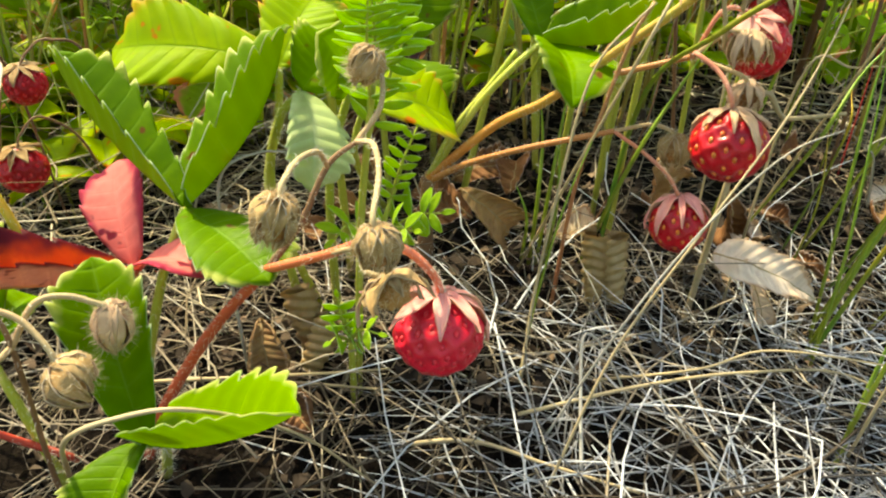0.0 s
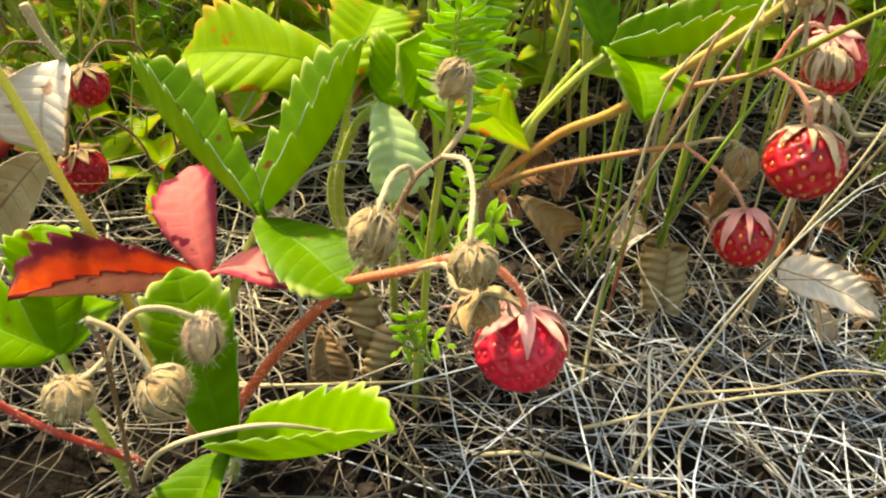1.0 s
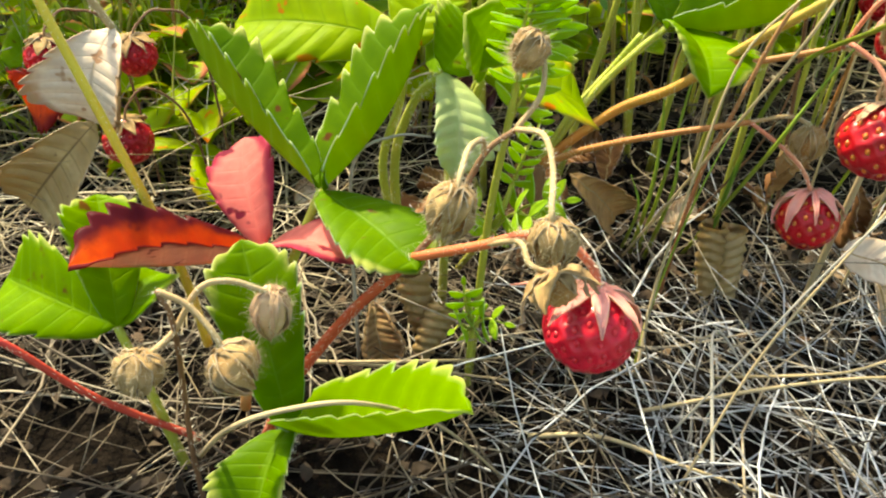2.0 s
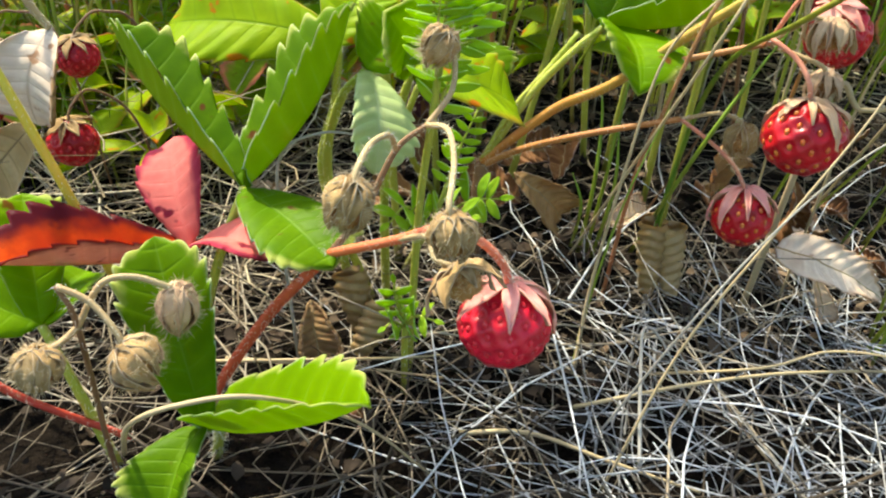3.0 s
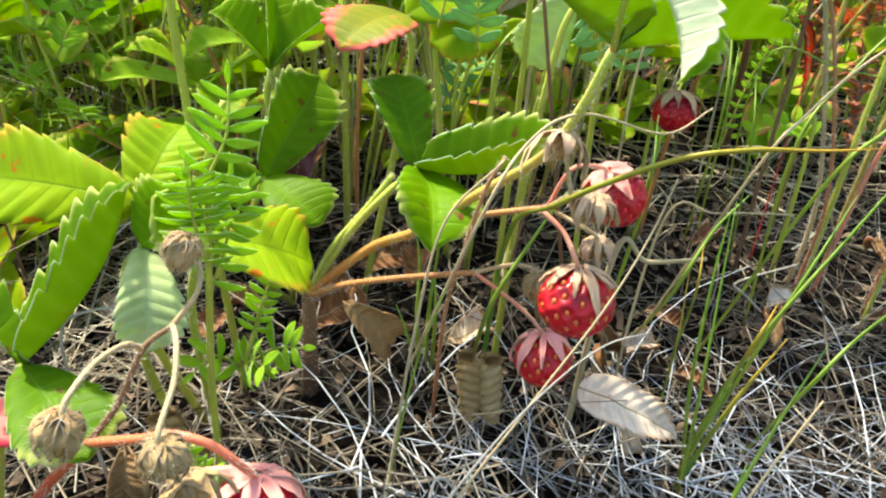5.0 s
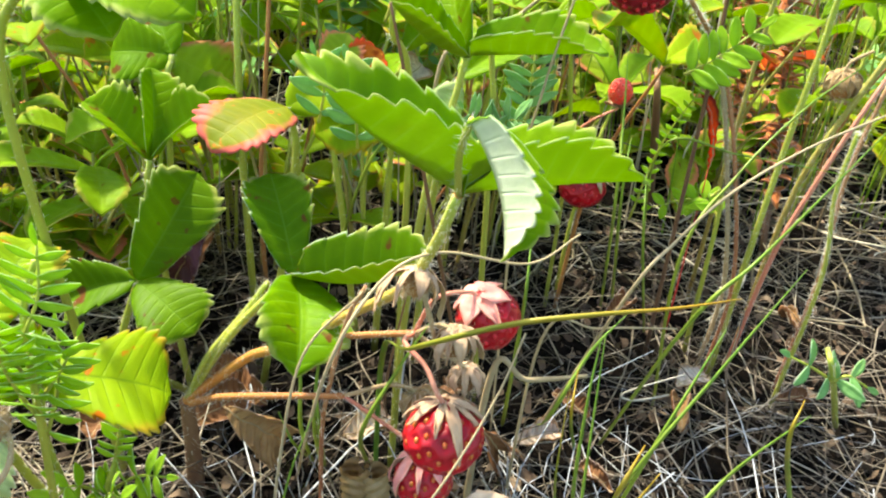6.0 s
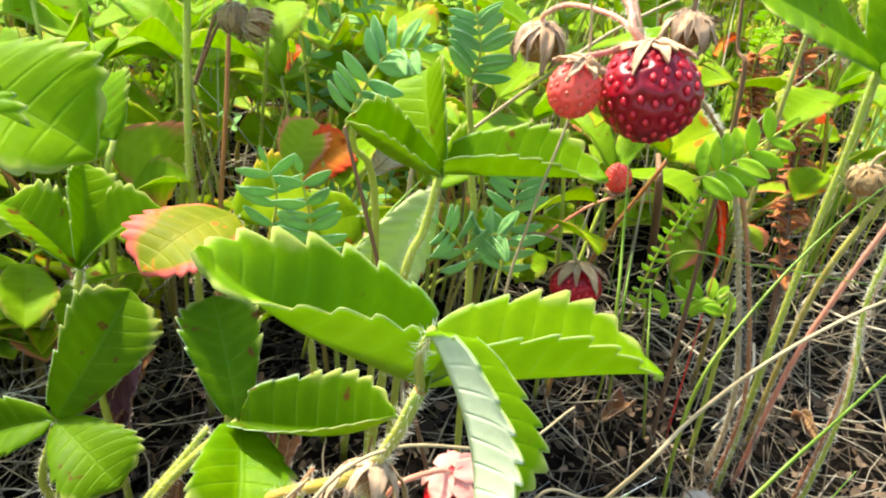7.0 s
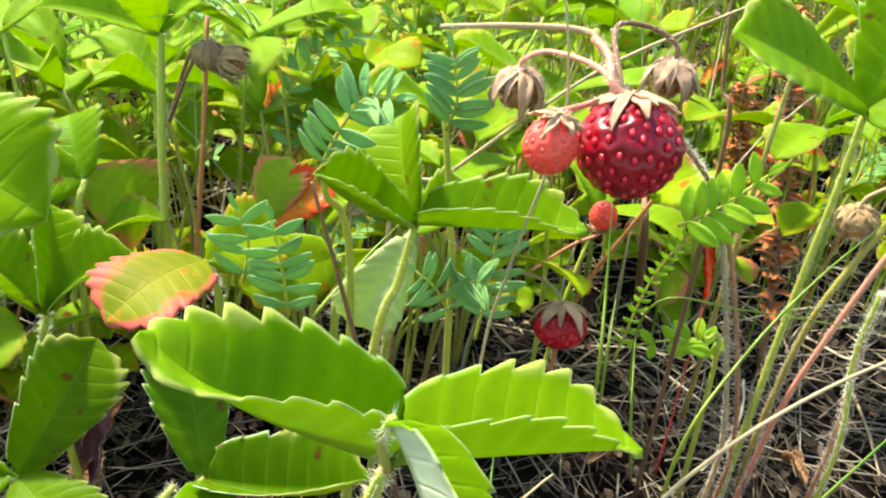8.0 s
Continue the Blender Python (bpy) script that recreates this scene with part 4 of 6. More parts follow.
B2 = Vector((0.0498, 0.0495, 0.0310))
head("strawberry", B2, 0.0061, 0.0060, (0.0, 0.28, 1), "small red wild strawberry with pink sepals", "strawberry", FRUIT, ring(9, 92, 0.0030, 0.0003, 21), (SEPAL_PINK, SEPAL_TAN),
     [P2B, (0.0406, 0.0500, 0.0474), (0.0459, 0.0495, 0.0426)], STEM_PINK, "ripe berries", SEED_GOLD, 64, 0.0007, pr=(0.00042, 0.0004))
B3 = Vector((0.0529, 0.0385, 0.0543))
head("strawberry", B3, 0.0072, 0.0066, (0.02, 0.30, 1), "plump red wild strawberry with golden seeds", "strawberry", FRUIT, ring(10, 76, 0.0024, 0.0006, 22, 0.3), (SEPAL_TAN, SEPAL_TAN),
     [P2A, (0.0459, 0.0460, 0.0698), (0.0495, 0.0420, 0.0677), (0.0514, 0.0390, 0.0645)], STEM_PINK, "ripe berries", SEED_GOLD, 72, 0.0008, pr=(0.00048, 0.00045), seed_size=0.0006)
B4 = Vector((0.0616, 0.0560, 0.0676))
head("strawberry", B4, 0.0060, 0.0062, (-0.35, -0.1, 0.9), "red wild strawberry half wrapped in pink sepals", "strawberry", FRUIT, ring(6, 58, 0.0050, 0.0002, 23), (SEPAL_PINK, SEPAL_TAN),
     [P2A, (0.0511, 0.0500, 0.0763), (0.0572, 0.0540, 0.0750)], STEM_PINK, "ripe berries", SEED_RED, 70, 0.0007)
head("spent_flower", (0.0477, 0.0445, 0.0836), 0.0021, 0.0019, (0.15, 0.55, 0.7), "opened brown spent flower with pale pointed sepals", "flower head", CORE, ring(9, 118, 0.0030, 0.0036, 24), (SEPAL_TAN, SEPAL_DRY),
     [(0.0512, 0.0460, 0.0704), (0.0502, 0.0450, 0.0757)], STEM_TAN, HEADS, rough_core=0.0008)
head("spent_flower", (0.0547, 0.0440, 0.0713), 0.0026, 0.0024, (0, 0.2, 1), "shrivelled buff spent flower with ragged sepals", "flower head", CORE, ring(10, 125, 0.0026, 0.0014, 25), (SEPAL_TAN, SEPAL_DRY),
     [P2A, (0.0517, 0.0460, 0.0736)], STEM_TAN, HEADS, rough_core=0.0008)
head("spent_flower", (0.0570, 0.0460, 0.0614), 0.0021, 0.0021, (0, 0.2, 1), "small shrivelled buff spent flower", "flower head", CORE, ring(9, 130, 0.0024, 0.001, 26), (SEPAL_TAN, SEPAL_DRY),
     [P2A, (0.0554, 0.0460, 0.0654)], STEM_TAN, HEADS, rough_core=0.0008)
head("spent_flower", (0.0484, 0.0560, 0.0454), 0.0028, 0.0028, (0, 0.1, 1), "small dull olive spent flower, hanging", "flower head", CORE, ring(9, 140, 0.003, 0.0006, 27), (SEPAL_DRY, SEPAL_DRY),
     [P2B, (0.0421, 0.0550, 0.0516), (0.0466, 0.0560, 0.0500)], STEM_TAN, HEADS, close=0.3)

# yellowing leaves and a pale turned leaf between the two
O3 = Vector((-0.030, 0.062, -0.002))
p3 = thing("strawberry_plant", O3, "wild strawberry plant with yellowing leaves tinged orange", "strawberry plant", "strawberry plants")
J = Vector((-0.0332, 0.0560, 0.0634))
leaf(p3, O3, [O3, (-0.0392, 0.0600, 0.0312), (-0.0350, 0.0580, 0.0512), J], [
    ((-0.0688, 0.0620, 0.0663), 0.0190, (0.1, -0.7, 0.8), dict(fold=10, arch=0.10)),
    ((-0.0468, 0.0660, 0.0573), 0.0130, (0.0, -0.6, 0.8), dict(fold=10, arch=0.08)),
    ((-0.0282, 0.0750, 0.0730), 0.0170, (0.0, -0.8, 0.6), dict(fold=16, arch=0.06)),
], mats=(YELLOW, UNDER), pleat=0.018)
J = Vector((-0.0182, 0.0450, 0.0628))
leaf(p3, O3, [O3 + Vector((0.004, -0.004, 0)), (-0.0241, 0.0500, 0.0401), J], [
    ((0.0024, 0.0500, 0.0552), 0.0215, (0.36, -0.08, 0.93), dict(fold=12, arch=0.06, mats=(YELLOW, UNDER))),
    ((-0.0210, 0.0360, 0.0760), 0.0140, (0.2, -0.7, 0.7), dict(fold=20, arch=0.06)),
], mats=(GREEN, UNDER), pleat=0.005)
J = Vector((-0.0253, 0.0360, 0.0663))
leaf(p3, O3, [O3 + Vector((-0.002, -0.010, 0)), (-0.0353, 0.0460, 0.0392), (-0.0312, 0.0400, 0.0581), J], [
    ((-0.0222, 0.0220, 0.0544), 0.0115, (0.5, -0.8, 0.3), dict(fold=24, arch=0.14, pleat=0.022, mats=(PALE_UNDER, GREEN), label="pale leaflet turned over")),
    ((-0.0190, 0.0440, 0.0717), 0.0150, (0.0, -0.8, 0.5), dict(fold=18, arch=0.08)),
], mats=(GREEN, UNDER))

# ---- the tall strawberry plant by the path's end ----
O4 = Vector((0.042, 0.082, -0.003))
p4 = thing("strawberry_plant", O4, "tall wild strawberry plant with bright green toothed leaves", "strawberry plant", "strawberry plants")
J = Vector((0.0575, 0.0892, 0.1067))
leaf(p4, O4, [O4, (0.046, 0.084, 0.05), (0.0517, 0.0870, 0.0873), (0.0551, 0.0880, 0.0969), J], [
    ((0.0426, 0.0806, 0.1196), 0.0135, (0.71, -0.20, 0.68), dict(fold=57, arch=-0.08, droop=0.0, belly=0.54, taper=2.8, slant=0.12)),
    ((0.0544, 0.1040, 0.1205), 0.0160, (-0.69, -0.56, 0.45), dict(fold=30, arch=0.04)),
    ((0.0836, 0.0817, 0.1112), 0.0155, (-0.17, 0.0, 0.99), dict(fold=54, arch=0.011, droop=0.0, belly=0.35, taper=1.7, slant=0.12, unfold=0.6)),
], r=0.0008, hairs=300)

O5 = Vector((-0.016, 0.112, -0.003))
p5 = thing("strawberry_plant", O5, "low wild strawberry plant with flat green leaves", "strawberry plant", "strawberry plants")
J = Vector((-0.0150, 0.0870, 0.0540))
leaf(p5, O5, [O5, (-0.0236, 0.0920, 0.0277), J], [
    ((-0.0023, 0.1032, 0.0733), 0.0165, (0.4, -0.75, 0.5), dict(fold=20, arch=0.03)),
    ((-0.0317, 0.0860, 0.0493), 0.0150, (0.0, -0.6, 0.8), dict(fold=30, arch=0.10)),
    ((-0.0003, 0.0748, 0.0494), 0.0150, (0.1, -0.45, 0.9), dict(fold=10, arch=0.06)),
], mats=(DEEP, UNDER))
J = Vector((-0.0173, 0.1162, 0.0700))
leaf(p5, O5, [O5, (-0.0187, 0.1150, 0.0569), J], [
    ((-0.0318, 0.1200, 0.0838), 0.0165, (0.5, -0.35, 0.8), dict(fold=44, arch=0.05)),
    ((-0.0164, 0.1280, 0.0895), 0.0130, (0.7, -0.7, 0.3), dict(fold=42, arch=0.05)),
    ((-0.0006, 0.1240, 0.0810), 0.0165, (-0.4, -0.35, 0.8), dict(fold=44, arch=0.06)),
], mats=(GREEN, UNDER))
J = Vector((0.0178, 0.1120, 0.0861))
leaf(p5, O5, [O5 + Vector((0.02, 0.002, 0)), (0.0182, 0.1140, 0.0675), J], [
    ((0.0039, 0.0946, 0.0846), 0.0185, (0.03, -0.25, 0.95), dict(fold=9, arch=0.10, belly=0.4, mats=(BLUSH, BLUSH), label="yellow leaflet flushed pink at its rim")),
    ((0.0304, 0.1200, 0.0895), 0.0150, (0, -0.7, 0.6), dict(fold=14, arch=0.08, mats=(YELLOW, UNDER))),
], mats=(TINGED, UNDER))
J = Vector((-0.0181, 0.1500, 0.0849))
leaf(p5, O5, [O5 + Vector((-0.01, 0.03, 0)), (-0.0204, 0.1460, 0.0716), J], [
    ((-0.0048, 0.1600, 0.0715), 0.0210, (0.0, -0.75, 0.6), dict(fold=6, arch=0.05, mats=(TINGED, UNDER), label="olive leaflet with a pink rim")),
    ((-0.0346, 0.1500, 0.0857), 0.0180, (0.1, -0.7, 0.7), dict(fold=14, arch=0.08)),
    ((-0.0252, 0.1650, 0.0956), 0.0160, (0, -0.8, 0.6), dict(fold=14, arch=0.08)),
], mats=(GREEN, UNDER))
O6 = Vector((-0.030, 0.060, -0.003)) + Vector((0.005, 0.02, 0))
p6 = thing("strawberry_plant", O6, "tall wild strawberry plant with large pale green leaves", "strawberry plant", "strawberry plants")
J = Vector((-0.0134, 0.0700, 0.1280))
leaf(p6, O6, [O6, (-0.0262, 0.0740, 0.1009), J], [
    ((0.0125, 0.0620, 0.1231), 0.0200, (0.1, -0.4, 0.9), dict(fold=20, arch=0.12, teeth=9)),
    ((0.0015, 0.0560, 0.1212), 0.0160, (0.1, -0.4, 0.9), dict(fold=18, arch=0.12)),
    ((-0.0206, 0.1000, 0.1307), 0.0180, (0.1, -0.6, 0.8), dict(fold=18, arch=0.08)),
])

O8 = Vector((0.036, 0.132, -0.003))
p8 = thing("strawberry_plant", O8, "wild strawberry plant with yellow, orange and pale turned leaves", "strawberry plant", "strawberry plants")
J = Vector((0.0575, 0.1085, 0.0945))
leaf(p8, O8, [O8 + Vector((0.012, -0.006, 0)), (0.0530, 0.1200, 0.0600), J], [
    ((0.0470, 0.1000, 0.0790), 0.0125, (0.35, -0.85, 0.35), dict(fold=8, arch=0.06, pleat=0.020, mats=(PALE_UNDER, GREEN), label="pale pleated leaflet turned over")),
    ((0.0700, 0.1180, 0.1000), 0.0120, (0.0, -0.5, 0.9), dict(fold=30)),
])
J = Vector((0.0425, 0.1220, 0.0815))
leaf(p8, O8, [O8, (0.0400, 0.1280, 0.0450), J], [
    ((0.0245, 0.1120, 0.0800), 0.0150, (0.1, -0.75, 0.65), dict(fold=10, arch=0.08, belly=0.4)),
    ((0.0520, 0.1260, 0.0720), 0.0120, (0.0, -0.7, 0.7), dict(fold=20)),
], mats=(YELLOW, UNDER))
J = Vector((0.0240, 0.1400, 0.0780))
leaf(p8, O8, [O8 + Vector((-0.006, 0.006, 0)), (0.0270, 0.1400, 0.0420), J], [
    ((0.0300, 0.1470, 0.0930), 0.0110, (0.0, -0.9, 0.3), dict(fold=14, mats=(TINGED, UNDER), label="yellow leaflet flushed orange at its tip")),
    ((0.0390, 0.1450, 0.0890), 0.0110, (-0.2, -0.8, 0.5), dict(fold=14, mats=(ORANGE, UNDER_RED), label="orange leaflet")),
])
O9 = Vector((-0.004, 0.150, -0.003))
p9 = thing("strawberry_plant", O9, "tall wild strawberry plant with a pale green hairy stalk", "strawberry plant", "strawberry plants")
J = Vector((0.0010, 0.1600, 0.1170))
leaf(p9, O9, [O9, (-0.0025, 0.1500, 0.0500), (-0.0010, 0.1550, 0.0900), J], [
    ((-0.0240, 0.1570, 0.1235), 0.0150, (0.3, -0.3, 0.9), dict(fold=34, arch=0.05)),
    ((0.0050, 0.1450, 0.1330), 0.0140, (0.0, -0.5, 0.8), dict(fold=24, arch=0.05)),
    ((0.0160, 0.1650, 0.1290), 0.0150, (-0.3, -0.5, 0.8), dict(fold=30, arch=0.05)),
], r=0.0010, hairs=500, mats=(MEADOW, UNDER))
stalk("leaf_stalk", [O9 + Vector((0.002, 0.012, 0)), (0.0000, 0.1600, 0.0390), (0.0040, 0.1750, 0.0850), (0.0060, 0.1850, 0.1150)], 0.0008, 0.0006, STEM_ORANGE, p9, O9, 160, label="smooth orange-tan leaf stalk")

O7 = Vector((0.122, 0.122, -0.003))
p7 = thing("strawberry_plant", O7, "tall strawberry plant with hairy stalks and dark fruit", "strawberry plant", "strawberry plants")
J = Vector((0.1464, 0.1215, 0.1173))
leaf(p7, O7, [on_soil((0.1398, 0.1180, 0.0371)), (0.1398, 0.1180, 0.0371), (0.1428, 0.1200, 0.0720), (0.1454, 0.1210, 0.0989), J], [
    ((0.1151, 0.1116, 0.1357), 0.0190, (0.55, -0.49, 0.68), dict(fold=17, arch=0.02, mats=(GREEN, UNDER))),
    ((0.1578, 0.1350, 0.1422), 0.0180, (-0.2, -0.7, 0.7), dict(fold=14, arch=0.08, mats=(GREEN, UNDER))),
    ((0.1582, 0.1100, 0.1179), 0.0160, (0.0, -0.6, 0.7), dict(fold=16, arch=0.10)),
], r=0.0008, hairs=700, stem_mat=STEM_GREEN)
BEND = Vector((0.1232, 0.1221, 0.0932))
PK = Vector((0.0861, 0.0840, 0.1322))
stalk("fruit_stalk", [on_soil((0.1369, 0.1160, 0.0335)), (0.1369, 0.1160, 0.0335), (0.1304, 0.1190, 0.0695), BEND, (0.1068, 0.1080, 0.1138), PK], 0.0006, 0.0005, STEM_RUSSET, p7, O7, 800, label="hairy red-brown fruit stalk")
stalk("leaf_stalk", [on_soil((0.1364, 0.1200, 0.0306)), (0.1364, 0.1200, 0.0306), (0.1303, 0.1230, 0.0667), (0.1253, 0.1260, 0.0884)], 0.0007, 0.0006, STEM_TAN, p7, O7, 600)
stalk("leaf_stalk", [on_soil((0.1547, 0.1350, 0.0295)), (0.1547, 0.1350, 0.0295), (0.1568, 0.1320, 0.0608), (0.1652, 0.1300, 0.0871), (0.1743, 0.1300, 0.1091)], 0.0008, 0.0008, STEM_OLIVE, p7, O7, 600)
stalk("leaf_stalk", [on_soil((0.1584, 0.1120, 0.0374)), (0.1584, 0.1120, 0.0374), (0.1566, 0.1120, 0.0688), (0.1592, 0.1120, 0.0941)], 0.0006, 0.0005, STEM_RUSSET, p7, O7, 600)
stalk("leaf_stalk", [on_soil((0.1540, 0.1040, 0.0434)), (0.1540, 0.1040, 0.0434), (0.1515, 0.1060, 0.0673), (0.1520, 0.1060, 0.0844)], 0.0006, 0.0005, STEM_GREEN, p7, O7, 600)
stalk("leaf_stalk", [on_soil((0.1460, 0.1210, 0.0250)), (0.1480, 0.1200, 0.0400), (0.1540, 0.1200, 0.0640), (0.1600, 0.1200, 0.0830), (0.1680, 0.1220, 0.1010)], 0.0007, 0.0006, STEM_PINK, p7, O7, 400, label="pink hairy leaf stalk")
stalk("leaf_stalk", [on_soil((0.1470, 0.1620, 0.0300)), (0.1470, 0.1610, 0.0500), (0.1480, 0.1600, 0.0850), (0.1500, 0.1600, 0.1150)], 0.0008, 0.0006, STEM_OLIVE, p7, O7, 300)
BB = Vector((0.0860, 0.0760, 0.1267))
head("strawberry", BB, 0.0072, 0.0068, (0.0, 0.30, 1), "large dark crimson wild strawberry with shiny seeds", "strawberry", FRUIT_DARK, ring(12, 58, 0.0028, 0.0004, 31, 0.35), (SEPAL_TAN, SEPAL_TAN),
     [(0.0816, 0.0860, 0.1389), (0.0830, 0.0820, 0.1375), (0.0830, 0.0780, 0.1349)], STEM_PINK, "ripe berries", SEED_CRIMSON, 115, 0.0007, pr=(0.0006, 0.0006), seed_size=0.0006, sunk=0.15)
head("strawberry", (0.0745, 0.0730, 0.1280), 0.0036, 0.0040, (0.2, -0.1, 1), "small half-ripe coral strawberry", "strawberry", FRUIT_PALE, ring(8, 55, 0.0020, 0.0006, 32, 0.3), (SEPAL_TAN, SEPAL_TAN),
     [PK, (0.0805, 0.0800, 0.1314), (0.0750, 0.0740, 0.1322)], STEM_PINK, "ripe berries", SEED_PALE, 60, 0.0003, seed_size=0.0004)
stalk("fruit_stalk", [PK, (0.0824, 0.0860, 0.1383), (0.0794, 0.0880, 0.1395), (0.0700, 0.0900, 0.1392), (0.0605, 0.0920, 0.1382)], 0.0006, 0.0004, STEM_TAN, p7, O7, 60)
head("spent_flower", (0.0750, 0.1050, 0.1247), 0.0034, 0.0032, (0.1, 0, 1), "ragged buff spent flower hanging from a pink arched stalk", "flower head", CORE, ring(10, 130, 0.0030, 0.0012, 33), (SEPAL_TAN, SEPAL_DRY),
     [PK, (0.0835, 0.0920, 0.1333), (0.0781, 0.1000, 0.1328), (0.0750, 0.1050, 0.1297)], STEM_PINK, HEADS, rough_core=0.0008, pr=(0.0005, 0.0004))
head("spent_flower", (0.0979, 0.0980, 0.1296), 0.0030, 0.0027, (0, 0, 1), "buff spent flower hanging from a thin dark stalk", "flower head", CORE, ring(10, 125, 0.0028, 0.0012, 34), (SEPAL_TAN, SEPAL_DRY),
     [PK, (0.0878, 0.0980, 0.1373), (0.0937, 0.1000, 0.1372), (0.0981, 0.0990, 0.1348)], STEM_BROWN, HEADS, rough_core=0.0008)
head("spent_flower", (0.0122, 0.1560, 0.1136), 0.0028, 0.0027, (-0.2, 0, 1), "closed grey spent flower on a thin stalk", "flower head", CORE, dry_sepals(35), (SEPAL_DRY, SEPAL_DRY),
     [(0.0003, 0.1600, 0.0960), (0.0065, 0.1580, 0.1113), (0.0097, 0.1570, 0.1156)], STEM_BROWN, HEADS, close=0.3)
head("spent_flower", (0.0178, 0.1540, 0.1126), 0.0026, 0.0026, (-0.9, -0.1, 0.4), "open brown spent flower on a thin stalk", "flower head", CORE, ring(9, 120, 0.0034, 0.001, 36), (SEPAL_DRY, SEPAL_DRY),
     [(0.0003, 0.1600, 0.0960), (0.0089, 0.1560, 0.1126)], STEM_BROWN, HEADS, rough_core=0.0008)
head("spent_flower", (0.1614, 0.1350, 0.0851), 0.0040, 0.0034, (-0.2, 0, 1), "large dull brown spent flower among stalks", "flower head", CORE, dry_sepals(37, w=0.006), (SEPAL_DRY, SEPAL_DRY),
     [(0.1670, 0.1350, 0.0946), (0.1620, 0.1350, 0.0917)], STEM_TAN, HEADS, close=0.3)
head("strawberry", (0.0974, 0.1420, 0.0499), 0.0068, 0.0058, (0.0, 0.3, 1), "dark red strawberry under dry brown sepals", "strawberry", FRUIT, ring(9, 80, 0.0040, 0.0012, 38), (SEPAL_TAN, SEPAL_DRY),
     [(0.0847, 0.1500, 0.0615), (0.0910, 0.1480, 0.0611), (0.0954, 0.1430, 0.0601)], STEM_TAN, "ripe berries", SEED_RED, 80, 0.0007)
head("strawberry", (0.1093, 0.1600, 0.0728), 0.0036, 0.0040, (0, 0, -1), "tiny unripe pink strawberry", "strawberry", FRUIT_PALE, ring(8, 60, 0.002, 0.001, 39), (SEPAL_TAN, SEPAL_TAN),
     [(0.0929, 0.1650, 0.0524), (0.1022, 0.1620, 0.0624), (0.1089, 0.1600, 0.0672)], STEM_PINK, "ripe berries", SEED_PALE, 50, 0.0004)
# berries under the dry leaf
for (x, y, z), r, tilt in (((-0.1190, 0.0800, 0.0498), 0.0050, 0.1), ((-0.0988, 0.0820, 0.0500), 0.0048, -0.1), ((-0.1038, 0.0790, 0.0294), 0.0060, 0.0)):
    head("strawberry", (x, y, z), r, r * 0.95, (tilt, -0.1, 1), "red wild strawberry beside a withered leaf", "strawberry", FRUIT, ring(8, 60, 0.003, 0.0006, int(r * 1e5)), (SEPAL_DRY, SEPAL_DRY),
         [(x + 0.014, y + 0.016, 0.0), (x + 0.011, y + 0.013, z), (x + 0.005, y + 0.006, z + r * 1.9), (x + 0.001, y + 0.002, z + r * 1.5)], STEM_BROWN, "ripe berries", SEED_RED, 70, 0.0006, pr=(0.00035, 0.0003))

# ---- withered leaves ----
W1 = Vector((-0.0973, 0.0700, 0.0608))
w1 = thing("withered_leaf", W1, "drooping withered strawberry leaf, pale beige and olive", "dead leaf")
leaf(w1, W1, [(-0.1015, 0.0680, 0.0733), (-0.0996, 0.0690, 0.0661), W1], [
    ((-0.1019, 0.0620, 0.0420), 0.0235, (-0.2, -0.9, 0.3), dict(fold=10, arch=0.20, pleat=0.010, roll=25)),
    ((-0.1199, 0.0560, 0.0234), 0.0170, (0.2, -0.9, 0.3), dict(fold=12, arch=0.16, pleat=0.045, roll=20, mats=(DRY_OLIVE, DRY), base=(-0.1027, 0.0640, 0.0418))),
    ((-0.1245, 0.0740, 0.0403), 0.0140, (0, -0.9, 0.3), dict(mats=(RED, UNDER_RED), fold=18, base=(-0.1110, 0.0740, 0.0462))),
], mats=(DRY_PALE, DRY), stem_mat=STEM_TAN, hairs=60)


def curled(at, tip, width, face, mats, label, fold=40, bend=0.0, pleat=0.07, roll=30.0, name="withered_leaf", **more):
    """One dead, curled leaflet lying on the litter."""
    at, tip = Vector(at), Vector(tip)
    me = blade_mesh(name, (tip - at).length, width, fold=fold, pleat=pleat, bend=bend, roll=roll, seed=int(at.x * 1e5), cols=8, **{"arch": 0.1, "teeth": 10, "crumple": 0.14, **more})
    ob = linked(name, me, mats, place=placed(at, tip, face))
    mid, across = 8, 17
    line = [me.vertices[i * across + mid].co.copy() for i in range(0, len(me.vertices) // (2 * across), 4)]
    bm = bmesh.new()
    tube(bm, line, 0.00028, 0.00012, 5)
    part("midrib", bm, STEM_TAN, ob)
    return tagged(ob, label, "dead leaf", "withered leaves")


SCROLL = plain_material("leaf_scroll", [(0.0, (0.22, 0.13, 0.045)), (0.5, (0.36, 0.235, 0.095)), (1.0, (0.50, 0.36, 0.17))], 300.0, 0.42, 0.12, 0.5, bump=0.4)


